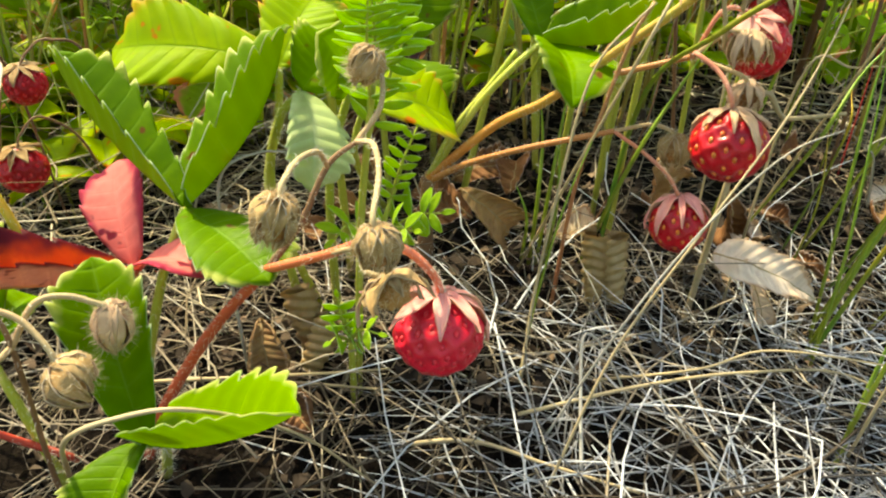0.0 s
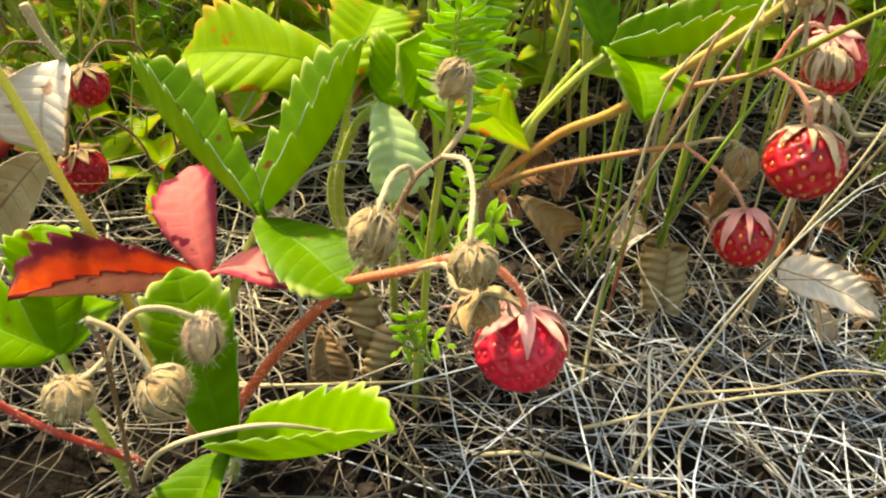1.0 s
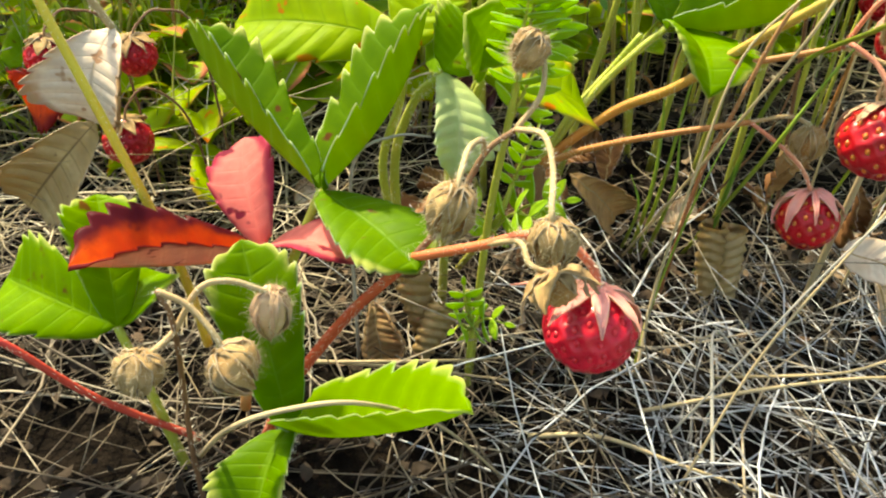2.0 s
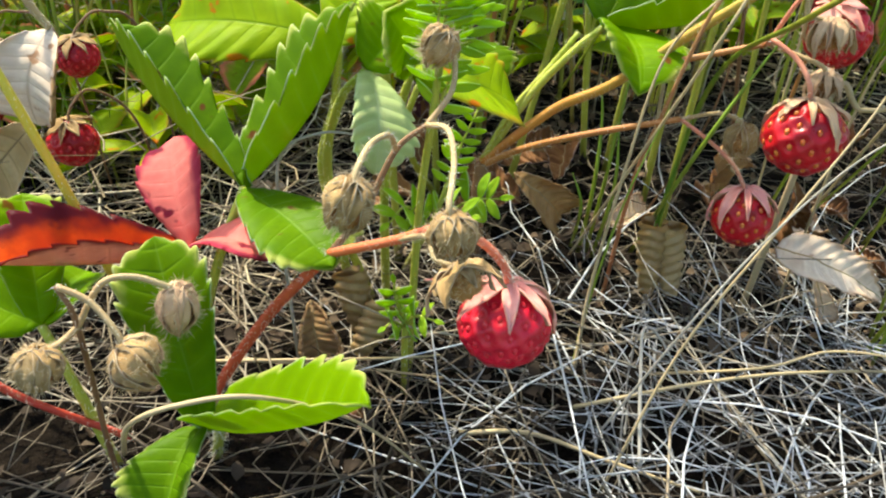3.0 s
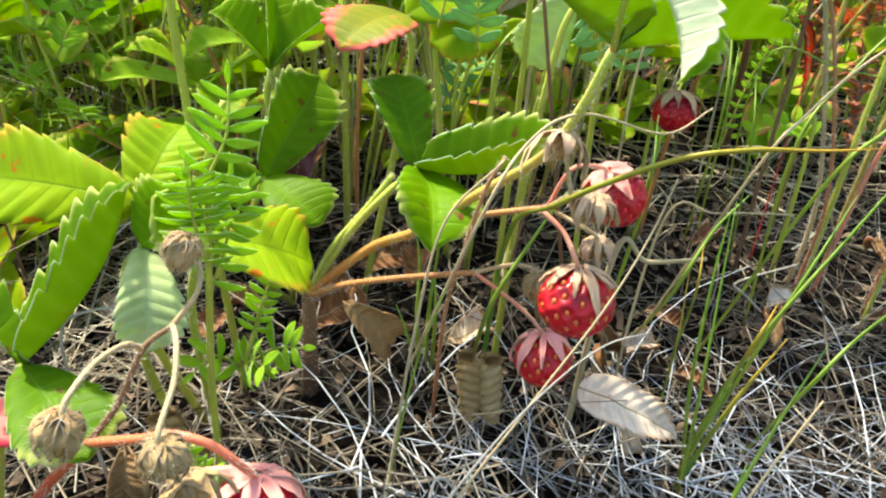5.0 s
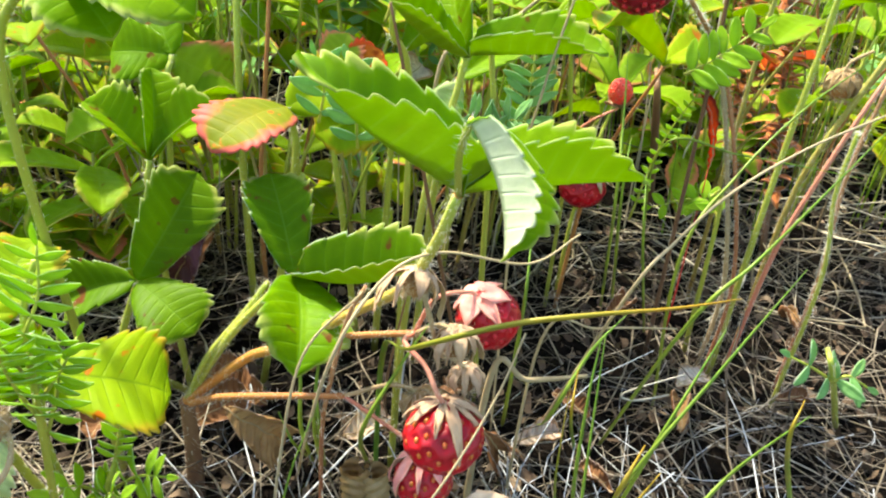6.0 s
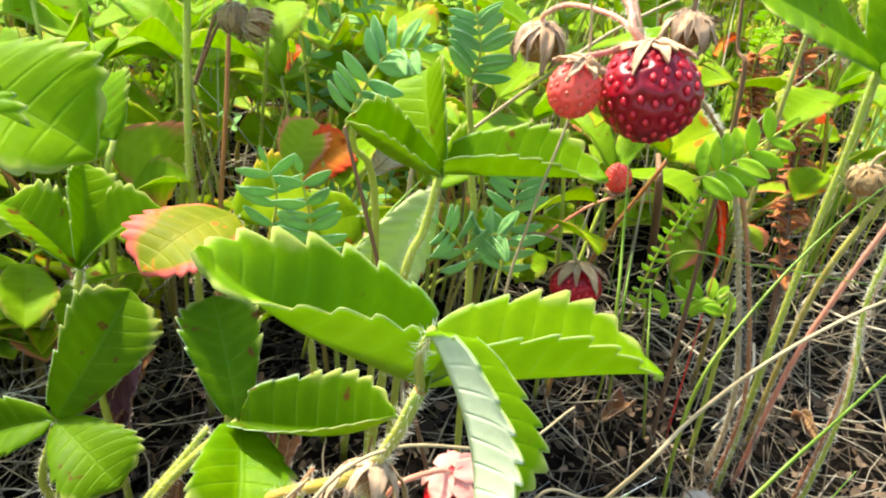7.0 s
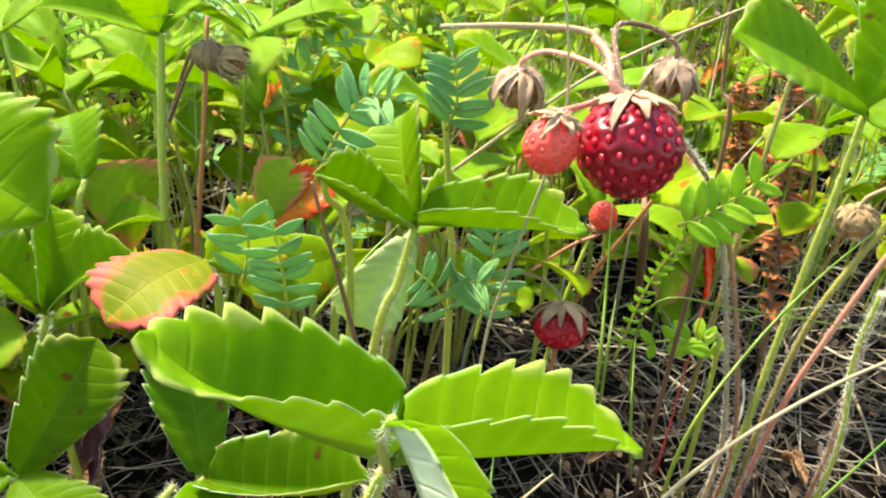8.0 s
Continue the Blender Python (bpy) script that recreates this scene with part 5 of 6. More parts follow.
def scroll(at, tip, radius, ribs, label, turn=0.0, wrap=320.0, flare=0.25):
    """A dead leaflet rolled into a ribbed tube that stands on the litter, its mouth open at the top."""
    at, tip = Vector(at), Vector(tip)
    long = (tip - at).length
    grid, rows, cols = [], ribs * 6, 22
    for i in range(rows + 1):
        t = i / rows
        row = []
        for j in range(cols + 1):
            u = 2 * j / cols - 1
            a = radians(wrap / 2 * u + turn + 90)
            rad = radius * (0.55 + 0.45 * math.sin(math.pi * (0.12 + 0.62 * t)) + flare * t * t) * (1 + 0.16 * max(0.0, u))
            rad *= 1 + 0.11 * math.sin(math.tau * (ribs * t + 1.4 * abs(u))) + 0.06 * noise.noise(Vector((u * 2, t * 3, at.x * 400)))
            row.append(Vector((rad * math.cos(a), long * t + 0.10 * long * abs(u) * (1 - t), rad * math.sin(a))))
        grid.append(row)
    me = sheet_mesh("withered_leaf", grid, 0.0003)
    return tagged(linked("withered_leaf", me, SCROLL, place=placed(at, tip, (0, -1, 0.2))), label, "dead leaf", "withered leaves")


curled((-0.0396, 0.0390, 0.0140), (-0.0371, 0.0308, 0.0030), 0.0150, (0.3, -0.9, 0.3), (DRY, DRY), "curled straw-coloured dead leaf on litter", fold=20, roll=40)
scroll((-0.0290, 0.0400, 0.0060), (-0.0318, 0.0440, 0.0180), 0.0030, 5, "curled ribbed tan dead leaf", 40)
scroll((-0.0296, 0.0345, 0.0030), (-0.0242, 0.0395, 0.0130), 0.0026, 6, "curled ribbed tan dead leaf", -30)
scroll((0.0352, 0.0570, 0.0060), (0.0350, 0.0598, 0.0230), 0.0026, 7, "ribbed olive-brown dead leaf rolled upright", 30)
scroll((0.0404, 0.0572, 0.0050), (0.0392, 0.0600, 0.0220), 0.0025, 7, "ribbed olive-brown dead leaf rolled upright", -40)
curled((0.0578, 0.0480, 0.0246), (0.0790, 0.0400, 0.0185), 0.0120, (0.25, -0.60, 0.75), (DRY_PALE, DRY_PALE), "pale grey-beige dead leaf with dark ribs", fold=12, roll=10, pleat=0.03, crumple=0.05, belly=0.30, taper=0.95)
curled((0.0687, 0.0500, 0.0167), (0.0723, 0.0459, 0.0060), 0.0070, (0.0, -0.9, 0.3), (DRY_PALE, DRY_PALE), "pale dead leaf hanging down", fold=20, crumple=0.06, pleat=0.03)
curled((0.0043, 0.0750, 0.0265), (0.0167, 0.0774, 0.0120), 0.0160, (0.2, -0.8, 0.5), (DRY, DRY), "crumpled light brown dead leaf", fold=24, roll=20)
curled((0.0629, 0.0600, 0.0347), (0.0684, 0.0738, 0.0140), 0.0120, (0.3, -0.9, 0.2), (BROWN, BROWN), "dark brown dead leaf standing in litter", fold=24)
curled((0.0495, 0.0680, 0.0371), (0.0584, 0.0866, 0.0200), 0.0140, (0.0, -0.9, 0.3), (DRY, BROWN), "ribbed brown dead leaf behind a berry", fold=-20)
curled((-0.0344, 0.0281, 0.0040), (-0.0265, 0.0168, 0.0030), 0.0150, (0.0, -0.6, 0.8), (BROWN, BROWN), "dark crumpled dead leaf on soil", fold=24, roll=40)
curled((-0.0033, 0.1150, 0.0511), (-0.0291, 0.1362, 0.0120), 0.0160, (0.2, -0.8, 0.5), (BROWN, BROWN), "dark purple-brown dead leaf under green leaves", fold=18)
PURPLE = leaf_material("leaf_dead_purple", (0.13, 0.045, 0.075), (0.06, 0.02, 0.035), (0.2, 0.08, 0.1), None, 0, (0.10, 0.05, 0.03), 0.3, through=0.1, rough=0.6, gloss=0.3, glow=(1.0, 1.0, 1.0))
curled((-0.0053, 0.1120, 0.0560), (-0.0259, 0.1312, 0.0140), 0.0170, (0.2, -0.8, 0.5), (PURPLE, BROWN), "dead leaf turned dark purple under green leaves", fold=16, roll=20)
grass([on_soil((0.0437, 0.1500, 0.0770)), (0.0437, 0.1500, 0.0770)], 0.0006, GRASS_DRY, "dry stalk under a pale dead leaf", "dry_stalk", "dry stalks", round_=True)
curled((0.0437, 0.1500, 0.0770), (0.0497, 0.1550, 0.0823), 0.0140, (0.0, -0.9, 0.3), (DRY_PALE, DRY_PALE), "pale grey dead leaf among stalks", fold=20)
for x, y, size, turn in ((-0.012, 0.092, 0.018, 30), (0.008, 0.100, 0.020, 150), (-0.030, 0.104, 0.018, 250), (0.020, 0.112, 0.018, 80), (0.002, 0.126, 0.020, 10), (-0.020, 0.124, 0.018, 110)):
    a = radians(turn)
    z = ground_z(x, y) + 0.007
    curled((x, y, z), (x + size * math.cos(a), y + size * math.sin(a), z + 0.004), size * 0.75, (0.4 * math.cos(a * 2), -0.5, 0.8), (BROWN, PURPLE), "dark brown dead leaf in the shade of leaves", fold=16, roll=20)
for i, (x, y, size, turn) in enumerate(((0.075, 0.085, 0.013, 20), (0.098, 0.070, 0.011, 140), (0.120, 0.088, 0.014, 75), (0.135, 0.110, 0.012, 200), (0.088, 0.105, 0.013, 310), (0.06, 0.095, 0.012, 100), (0.030, 0.085, 0.014, 30), (0.150, 0.100, 0.010, 0), (-0.02, 0.10, 0.016, 160), (-0.06, 0.11, 0.014, 230), (0.11, 0.14, 0.014, 40), (0.17, 0.13, 0.012, 100))):
    a = radians(turn)
    z = ground_z(x, y) + 0.008
    curled((x, y, z), (x + size * math.cos(a), y + size * math.sin(a), z + 0.001), size * 0.8, (0.3 * math.cos(a * 3), -0.3, 0.9), ((DRY_PALE, DRY), (BROWN, BROWN), (DRY, BROWN))[i % 3], "small crumpled dead leaf on litter", fold=15 + 10 * (i % 3), roll=30)

# ---- grass blades and dry stalks ----
GR = "thin green grass blade rooted in litter"
for pts, w, mat in (
    ([(0.0243, 0.0816, 0.0000), (0.0249, 0.0720, 0.0257), (0.0273, 0.0740, 0.0461), (0.0300, 0.0780, 0.0628)], 0.0010, GRASS),
    ([(0.0224, 0.0815, 0.0000), (0.0221, 0.0700, 0.0252), (0.0226, 0.0720, 0.0401), (0.0216, 0.0730, 0.0504)], 0.0011, GRASS),
    ([(0.0207, 0.0841, 0.0000), (0.0198, 0.0700, 0.0206), (0.0171, 0.0710, 0.0290)], 0.0009, GRASS),
    ([(0.0256, 0.0791, 0.0000), (0.0265, 0.0680, 0.0264), (0.0262, 0.0700, 0.0411)], 0.0011, GRASS),
    ([(0.0362, 0.0821, 0.0000), (0.0374, 0.0500, 0.0434), (0.0443, 0.0480, 0.0610), (0.0504, 0.0480, 0.0728)], 0.0011, GRASS),
    ([(0.0164, 0.0359, 0.0000), (0.0188, 0.0400, 0.0152), (0.0236, 0.0420, 0.0386), (0.0300, 0.0460, 0.0559)], 0.0007, GRASS),
    ([(0.0856, 0.0497, 0.0000), (0.0788, 0.0400, 0.0336), (0.0789, 0.0420, 0.0589), (0.0804, 0.0450, 0.0714)], 0.0009, GRASS),
    ([(0.0816, 0.0917, 0.0040), (0.0743, 0.0500, 0.0480), (0.0809, 0.0520, 0.0625), (0.0875, 0.0550, 0.0692)], 0.0011, GRASS),
    ([(0.0742, 0.0090, 0.0000), (0.0814, 0.0180, 0.0129), (0.0831, 0.0180, 0.0341)], 0.0014, GRASS),
    ([(0.0836, 0.0457, 0.0000), (0.0834, 0.0360, 0.0311), (0.0870, 0.0360, 0.0473)], 0.0014, GRASS),
    ([(0.0866, 0.0525, 0.0000), (0.0839, 0.0300, 0.0504), (0.0969, 0.0340, 0.0724), (0.1101, 0.0400, 0.0898)], 0.0010, GRASS),
    ([(0.0918, 0.0577, 0.0000), (0.0882, 0.0320, 0.0566), (0.0997, 0.0400, 0.0776)], 0.0011, GRASS),
    ([(0.1007, 0.0527, 0.0000), (0.0951, 0.0280, 0.0428), (0.1030, 0.0300, 0.0548), (0.1126, 0.0300, 0.0675)], 0.0012, GRASS),
    ([(0.1113, 0.1506, 0.0000), (0.0948, 0.0980, 0.0666), (0.0955, 0.1050, 0.0870), (0.0955, 0.1100, 0.1018)], 0.0009, GRASS),
    ([(0.1150, 0.1506, 0.0000), (0.0966, 0.1000, 0.0683), (0.0983, 0.1060, 0.0823)], 0.0009, GRASS),
    ([(0.1228, 0.1372, 0.0000), (0.1003, 0.0900, 0.0633), (0.1007, 0.0980, 0.0784)], 0.0008, GRASS),
    ([(0.1160, 0.1012, 0.0020), (0.1047, 0.0780, 0.0666), (0.1174, 0.0880, 0.0820), (0.1337, 0.0980, 0.0939), (0.1538, 0.1100, 0.1018)], 0.0009, GRASS),
    ([(0.0728, 0.0955, 0.0000), (0.0687, 0.0600, 0.0650), (0.0701, 0.0660, 0.0809)], 0.0010, GRASS),
    ([(0.0220, 0.1603, 0.0100), (0.0366, 0.1000, 0.0763), (0.0484, 0.1100, 0.0877), (0.0560, 0.1200, 0.0914)], 0.0009, GRASS),
):
    grass(pts, w, mat, GR)
for pts, w, mat, text in (
    ([on_soil((0.0392, 0.0740, 0.0424)), (0.0413, 0.0620, 0.0533), (0.0467, 0.0360, 0.0766), (0.0597, 0.0240, 0.0907), (0.0708, 0.0220, 0.0941), (0.0845, 0.0260, 0.0924), (0.0956, 0.0300, 0.0912)], 0.0012, GRASS_TIP, "arched green grass blade with a yellow tip"),
    ([(0.0964, 0.0668, 0.0020), (0.0817, 0.0260, 0.0535), (0.0862, 0.0300, 0.0609)], 0.0016, GRASS_TIP, "grass blade turning orange at its tip"),
    ([(0.1414, 0.0657, 0.0020), (0.1108, 0.0300, 0.0601), (0.1107, 0.0300, 0.0710)], 0.0013, GRASS_TIP, "grass blade turning orange at its tip"),
    ([(0.0902, 0.0828, 0.0040), (0.0770, 0.0440, 0.0529), (0.0780, 0.0480, 0.0619)], 0.0008, GRASS_TIP, "thin yellowing grass blade"),
    ([(0.0178, 0.0001, 0.0040), (0.0279, 0.0060, 0.0308), (0.0412, 0.0120, 0.0516), (0.0525, 0.0180, 0.0671), (0.0596, 0.0240, 0.0773), (0.0637, 0.0280, 0.0862)], 0.00055, GRASS_DRY, "long buff dry grass stem leaning over litter"),
    ([(0.0189, 0.0140, 0.0030), (0.0272, 0.0080, 0.0308), (0.0371, 0.0100, 0.0476), (0.0459, 0.0120, 0.0587), (0.0526, 0.0120, 0.0659), (0.0583, 0.0100, 0.0700)], 0.0005, GRASS_PALE, "pale grey dry grass stem leaning over litter"),
    ([(0.0160, 0.0320, 0.0020), (0.0187, 0.0400, 0.0181), (0.0226, 0.0420, 0.0448), (0.0279, 0.0460, 0.0668), (0.0386, 0.0500, 0.0779)], 0.0008, GRASS_DRY, "thin bleached grass stem arching upward"),
    ([(0.0308, 0.0282, 0.0060), (0.0458, 0.0140, 0.0210), (0.0568, 0.0140, 0.0253), (0.0697, 0.0120, 0.0255), (0.0858, 0.0100, 0.0234)], 0.0006, GRASS_DRY, "arched buff dry stem lying over litter"),
    ([(0.0247, 0.0036, 0.0060), (0.0254, 0.0157, 0.0160), (0.0272, 0.0254, 0.0200), (0.0317, 0.0253, 0.0160), (0.0372, 0.0175, 0.0060)], 0.0008, GRASS_PALE, "bent silvery dead grass stem"),
    ([(-0.0075, 0.0122, 0.0040), (0.0052, 0.0099, 0.0070), (0.0192, 0.0038, 0.0070), (0.0346, -0.0008, 0.0050)], 0.0010, GRASS_DRY, "buff dead grass stem lying on litter"),
    ([(-0.0562, 0.0288, 0.0060), (-0.0333, 0.0254, 0.0080), (-0.0110, 0.0251, 0.0060)], 0.0009, GRASS_DRY, "buff dead grass stem lying on litter"),
    ([(0.0828, 0.0937, 0.0020), (0.0856, 0.0520, 0.0751), (0.0925, 0.0520, 0.0871), (0.1003, 0.0520, 0.0970), (0.1116, 0.0540, 0.1041), (0.1256, 0.0560, 0.1101)], 0.0008, GRASS_DRY, "long buff dry stem reaching over litter"),
    ([(0.0977, 0.0864, 0.0020), (0.0926, 0.0400, 0.0779), (0.1033, 0.0420, 0.0909), (0.1196, 0.0460, 0.1119)], 0.0010, GRASS, "long grey-green grass stem leaning over litter"),
    ([(0.0184, 0.0770, 0.0000), (0.0326, 0.0360, 0.0703), (0.0412, 0.0400, 0.0858), (0.0510, 0.0440, 0.0899), (0.0671, 0.0500, 0.0839), (0.0766, 0.0550, 0.0869)], 0.0007, GRASS_DRY, "thin bleached grass stem in front of leaves"),
    ([on_soil((0.0703, 0.0920, 0.0722)), (0.0700, 0.0900, 0.0738), (0.0722, 0.0820, 0.1031), (0.0754, 0.0780, 0.1215), (0.0773, 0.0790, 0.1304), (0.0769, 0.0800, 0.1387), (0.0758, 0.0820, 0.1469)], 0.0006, GRASS_DRY, "thin buff grass stem rising past a berry"),
    ([on_soil((0.0534, 0.1400, 0.0816)), (0.0534, 0.1380, 0.0827), (0.0656, 0.1350, 0.0950), (0.0840, 0.1300, 0.1129), (0.0981, 0.1280, 0.1238), (0.1211, 0.1250, 0.1361)], 0.0012, GRASS_DRY, "slanting olive-buff grass stem"),
    ([on_soil((0.1228, 0.1280, 0.1022)), (0.1228, 0.1280, 0.1022), (0.1212, 0.1320, 0.1181), (0.1206, 0.1360, 0.1363)], 0.0013, STEM_BROWN, "straight dark brown dry stalk"),
    ([(0.1264, 0.1622, 0.0100), (0.1070, 0.1100, 0.0776), (0.1301, 0.1150, 0.0738), (0.1657, 0.1180, 0.0660)], 0.0007, GRASS, "thin green grass blade lying across stalks"),
    ([(0.1455, 0.2192, 0.0000), (0.1194, 0.1550, 0.0693), (0.1189, 0.1600, 0.0799)], 0.0030, STEM_BROWN, "thick grey-brown dead stalk"),
    ([(0.0750, 0.0110, 0.0020), (0.0740, 0.0040, 0.0360), (0.0810, 0.0100, 0.0500), (0.0900, 0.0180, 0.0620)], 0.0011, GRASS, "broad green grass blade rooted in straw"),
    ([(0.0820, 0.0400, 0.0000), (0.0790, 0.0350, 0.0350), (0.0810, 0.0450, 0.0730)], 0.0009, GRASS, "upright green grass blade in a tuft"),
    ([(0.0820, 0.0420, 0.0000), (0.0830, 0.0300, 0.0360), (0.0910, 0.0320, 0.0520)], 0.0014, GRASS_TIP, "grass blade turning orange at its tip"),
    ([(0.0760, 0.0090, 0.0040), (0.0730, 0.0000, 0.0370), (0.0790, 0.0040, 0.0480), (0.0860, 0.0080, 0.0590)], 0.0007, GRASS_DRY, "buff dry stem leaning beside a grass blade"),
    ([on_soil((0.0600, 0.0580, 0.0500)), (0.0630, 0.0550, 0.0550), (0.0700, 0.0550, 0.0530), (0.0820, 0.0550, 0.0540)], 0.0016, GRASS_DRY, "buff dry strap lying between stalks"),
    ([(0.1190, 0.0990, 0.0080), (0.0960, 0.0640, 0.0390), (0.0920, 0.0600, 0.0450), (0.1040, 0.0600, 0.0500)], 0.0006, GRASS_PALE, "bent whitish dead grass stem"),
    ([on_soil((0.0700, 0.0620, 0.0540)), (0.0730, 0.0600, 0.0590), (0.0840, 0.0600, 0.0620), (0.1000, 0.0600, 0.0620)], 0.0007, GRASS_DRY, "thin arched buff dry stem"),
    ([(0.0820, 0.0630, 0.0040), (0.0760, 0.0450, 0.0380), (0.0790, 0.0550, 0.0530)], 0.0006, GRASS_TIP, "thin yellowing grass blade"),
    ([(0.0410, 0.0970, 0.0010), (0.0420, 0.0600, 0.0470), (0.0470, 0.0650, 0.0710)], 0.0007, STEM_BROWN, "thin red-brown stalk between grass blades"),
    ([(0.0140, 0.0160, 0.0080), (0.0360, 0.0150, 0.0160), (0.0580, 0.0190, 0.0160), (0.0790, 0.0200, 0.0140), (0.0940, 0.0100, 0.0060)], 0.0008, GRASS_DRY, "long buff dead grass stem lying over straw"),
    ([(-0.0680, 0.0260, 0.0070), (-0.0430, 0.0220, 0.0120), (-0.0210, 0.0260, 0.0100), (-0.0120, 0.0330, 0.0050)], 0.0008, GRASS_DRY, "long buff dead grass stem lying on litter"),
    ([(-0.0430, 0.0360, 0.0000), (-0.0420, 0.0310, 0.0400), (-0.0400, 0.0300, 0.0530), (-0.0330, 0.0300, 0.0570), (-0.0270, 0.0300, 0.0570)], 0.0008, GRASS_PALE, "pale dry stem arching under green leaves"),
    ([(0.0640, 0.0960, 0.0000), (0.0480, 0.0800, 0.0930), (0.0430, 0.0750, 0.1210)], 0.0011, STEM_BROWN, "straight grey-brown dry stalk"),
):
    grass(pts, w, mat, text, "dry_stalk" if mat in (GRASS_DRY, GRASS_PALE, STEM_BROWN) else "grass_blade", "dry stalks" if mat in (GRASS_DRY, GRASS_PALE, STEM_BROWN) else "grass blades", round_=mat in (GRASS_DRY, GRASS_PALE, STEM_BROWN))

# ---- weeds with feathered leaves ----
def weed(at, label, stem_pts, fronds, mats=(WEED, WEED), stem_mat=STEM_GREEN, r=0.0008, joined=False):
    top = thing("vetch_weed", at, label, "weed", "feathered weeds")
    stalk("stem", stem_pts, r, r * 0.6, stem_mat, top, at, 40)
    for i, (pts, pairs, length, width, face) in enumerate(fronds):
        frond(top, at, pts, pairs, length, width, mats, stem_mat, face, seed=i + int(at[0] * 1e4), joined=joined)
    return top


WA = Vector((-0.0190, 0.0340, 0.0140))
WA.z = -0.003
weed(WA, "upright green weed with feathered leaves", [WA, (-0.0166, 0.0340, 0.0361), (-0.0140, 0.0330, 0.0578), (-0.0115, 0.0320, 0.0762), (-0.0100, 0.0320, 0.0868), (-0.0068, 0.0330, 0.0952)], [
    ([(-0.0121, 0.0330, 0.0706), (-0.0105, 0.0300, 0.0820), (-0.0062, 0.0300, 0.0909), (-0.0054, 0.0320, 0.0984)], 9, 0.0072, 0.0020, (0, -1, 0.3)),
    ([(-0.0140, 0.0330, 0.0578), (-0.0093, 0.0340, 0.0708), (-0.0080, 0.0360, 0.0804)], 7, 0.0062, 0.0018, (0, -1, 0.3)),
    ([(-0.0131, 0.0330, 0.0631), (-0.0127, 0.0280, 0.0767), (-0.0120, 0.0260, 0.0852)], 7, 0.0062, 0.0018, (0, -1, 0.3)),
    ([(-0.0121, 0.0330, 0.0706), (-0.0115, 0.0280, 0.0810), (-0.0119, 0.0260, 0.0889)], 6, 0.0056, 0.0017, (0.2, -1, 0.3)),
    ([(-0.0124, 0.0330, 0.0683), (-0.0084, 0.0340, 0.0734), (-0.0053, 0.0360, 0.0789)], 6, 0.0056, 0.0017, (0.0, -1, 0.3)),
])
WB = Vector((-0.0225, 0.0718, 0.0000))
weed(WB, "small green weed with feathered leaves in litter", [WB, (-0.0150, 0.0500, 0.0267), (-0.0115, 0.0500, 0.0364), (-0.0090, 0.0520, 0.0445)], [
    ([(-0.0121, 0.0500, 0.0351), (-0.0093, 0.0500, 0.0443), (-0.0058, 0.0520, 0.0523)], 7, 0.0042, 0.0018, (0, -1, 0.3)),
    ([(-0.0150, 0.0500, 0.0267), (-0.0196, 0.0460, 0.0333), (-0.0229, 0.0420, 0.0318)], 4, 0.0060, 0.0028, (0, -0.7, 0.7)),
    ([(-0.0150, 0.0500, 0.0267), (-0.0073, 0.0480, 0.0337), (-0.0008, 0.0460, 0.0358)], 5, 0.0065, 0.0028, (0, -0.7, 0.7)),
    ([(-0.0159, 0.0500, 0.0238), (-0.0114, 0.0440, 0.0335), (-0.0063, 0.0400, 0.0349)], 4, 0.0060, 0.0028, (0, -0.7, 0.7)),
])
WC = Vector((-0.0193, 0.0290, -0.002))
weed(WC, "small leafy green sprout in litter", [WC, (-0.0191, 0.0280, 0.0090), (-0.0189, 0.0270, 0.0185), (-0.0200, 0.0270, 0.0266)], [
    ([(-0.0190, 0.0270, 0.0171), (-0.0164, 0.0240, 0.0224), (-0.0128, 0.0220, 0.0230)], 3, 0.0045, 0.0020, (0, -0.7, 0.7)),
    ([(-0.0193, 0.0270, 0.0199), (-0.0203, 0.0260, 0.0247), (-0.0206, 0.0260, 0.0286)], 3, 0.0045, 0.0022, (0, -0.9, 0.4)),
    ([(-0.0190, 0.0270, 0.0171), (-0.0209, 0.0250, 0.0200), (-0.0222, 0.0230, 0.0202)], 2, 0.0045, 0.0020, (0, -0.7, 0.7)),
])
WD = Vector((0.0656, 0.1080, 0.0649))
WD.z = -0.002
weed(WD, "blue-green vetch with narrow paired leaflets", [WD, (0.0654, 0.1060, 0.0831), (0.0646, 0.1060, 0.0980), (0.0633, 0.1080, 0.1140), (0.0618, 0.1120, 0.1280)], [
    ([(0.0717, 0.1120, 0.0678), (0.0737, 0.1140, 0.0793), (0.0754, 0.1180, 0.0891), (0.0761, 0.1200, 0.0972)], 9, 0.0080, 0.0024, (-0.2, -1, 0.2)),
    ([(0.0657, 0.1060, 0.0777), (0.0623, 0.1040, 0.0856), (0.0583, 0.1020, 0.0906)], 5, 0.0070, 0.0024, (0, -0.8, 0.6)),
    ([(0.0653, 0.1060, 0.0831), (0.0687, 0.1040, 0.0870), (0.0727, 0.1020, 0.0877)], 5, 0.0070, 0.0024, (0, -0.8, 0.6)),
    ([(0.0632, 0.1080, 0.1161), (0.0648, 0.1080, 0.1224), (0.0636, 0.1100, 0.1296)], 8, 0.0070, 0.0022, (0, -1, 0.2)),
], (BLUE_WEED, BLUE_WEED))
WE = Vector((0.0428, 0.1050, 0.0781))
WE.z = -0.002
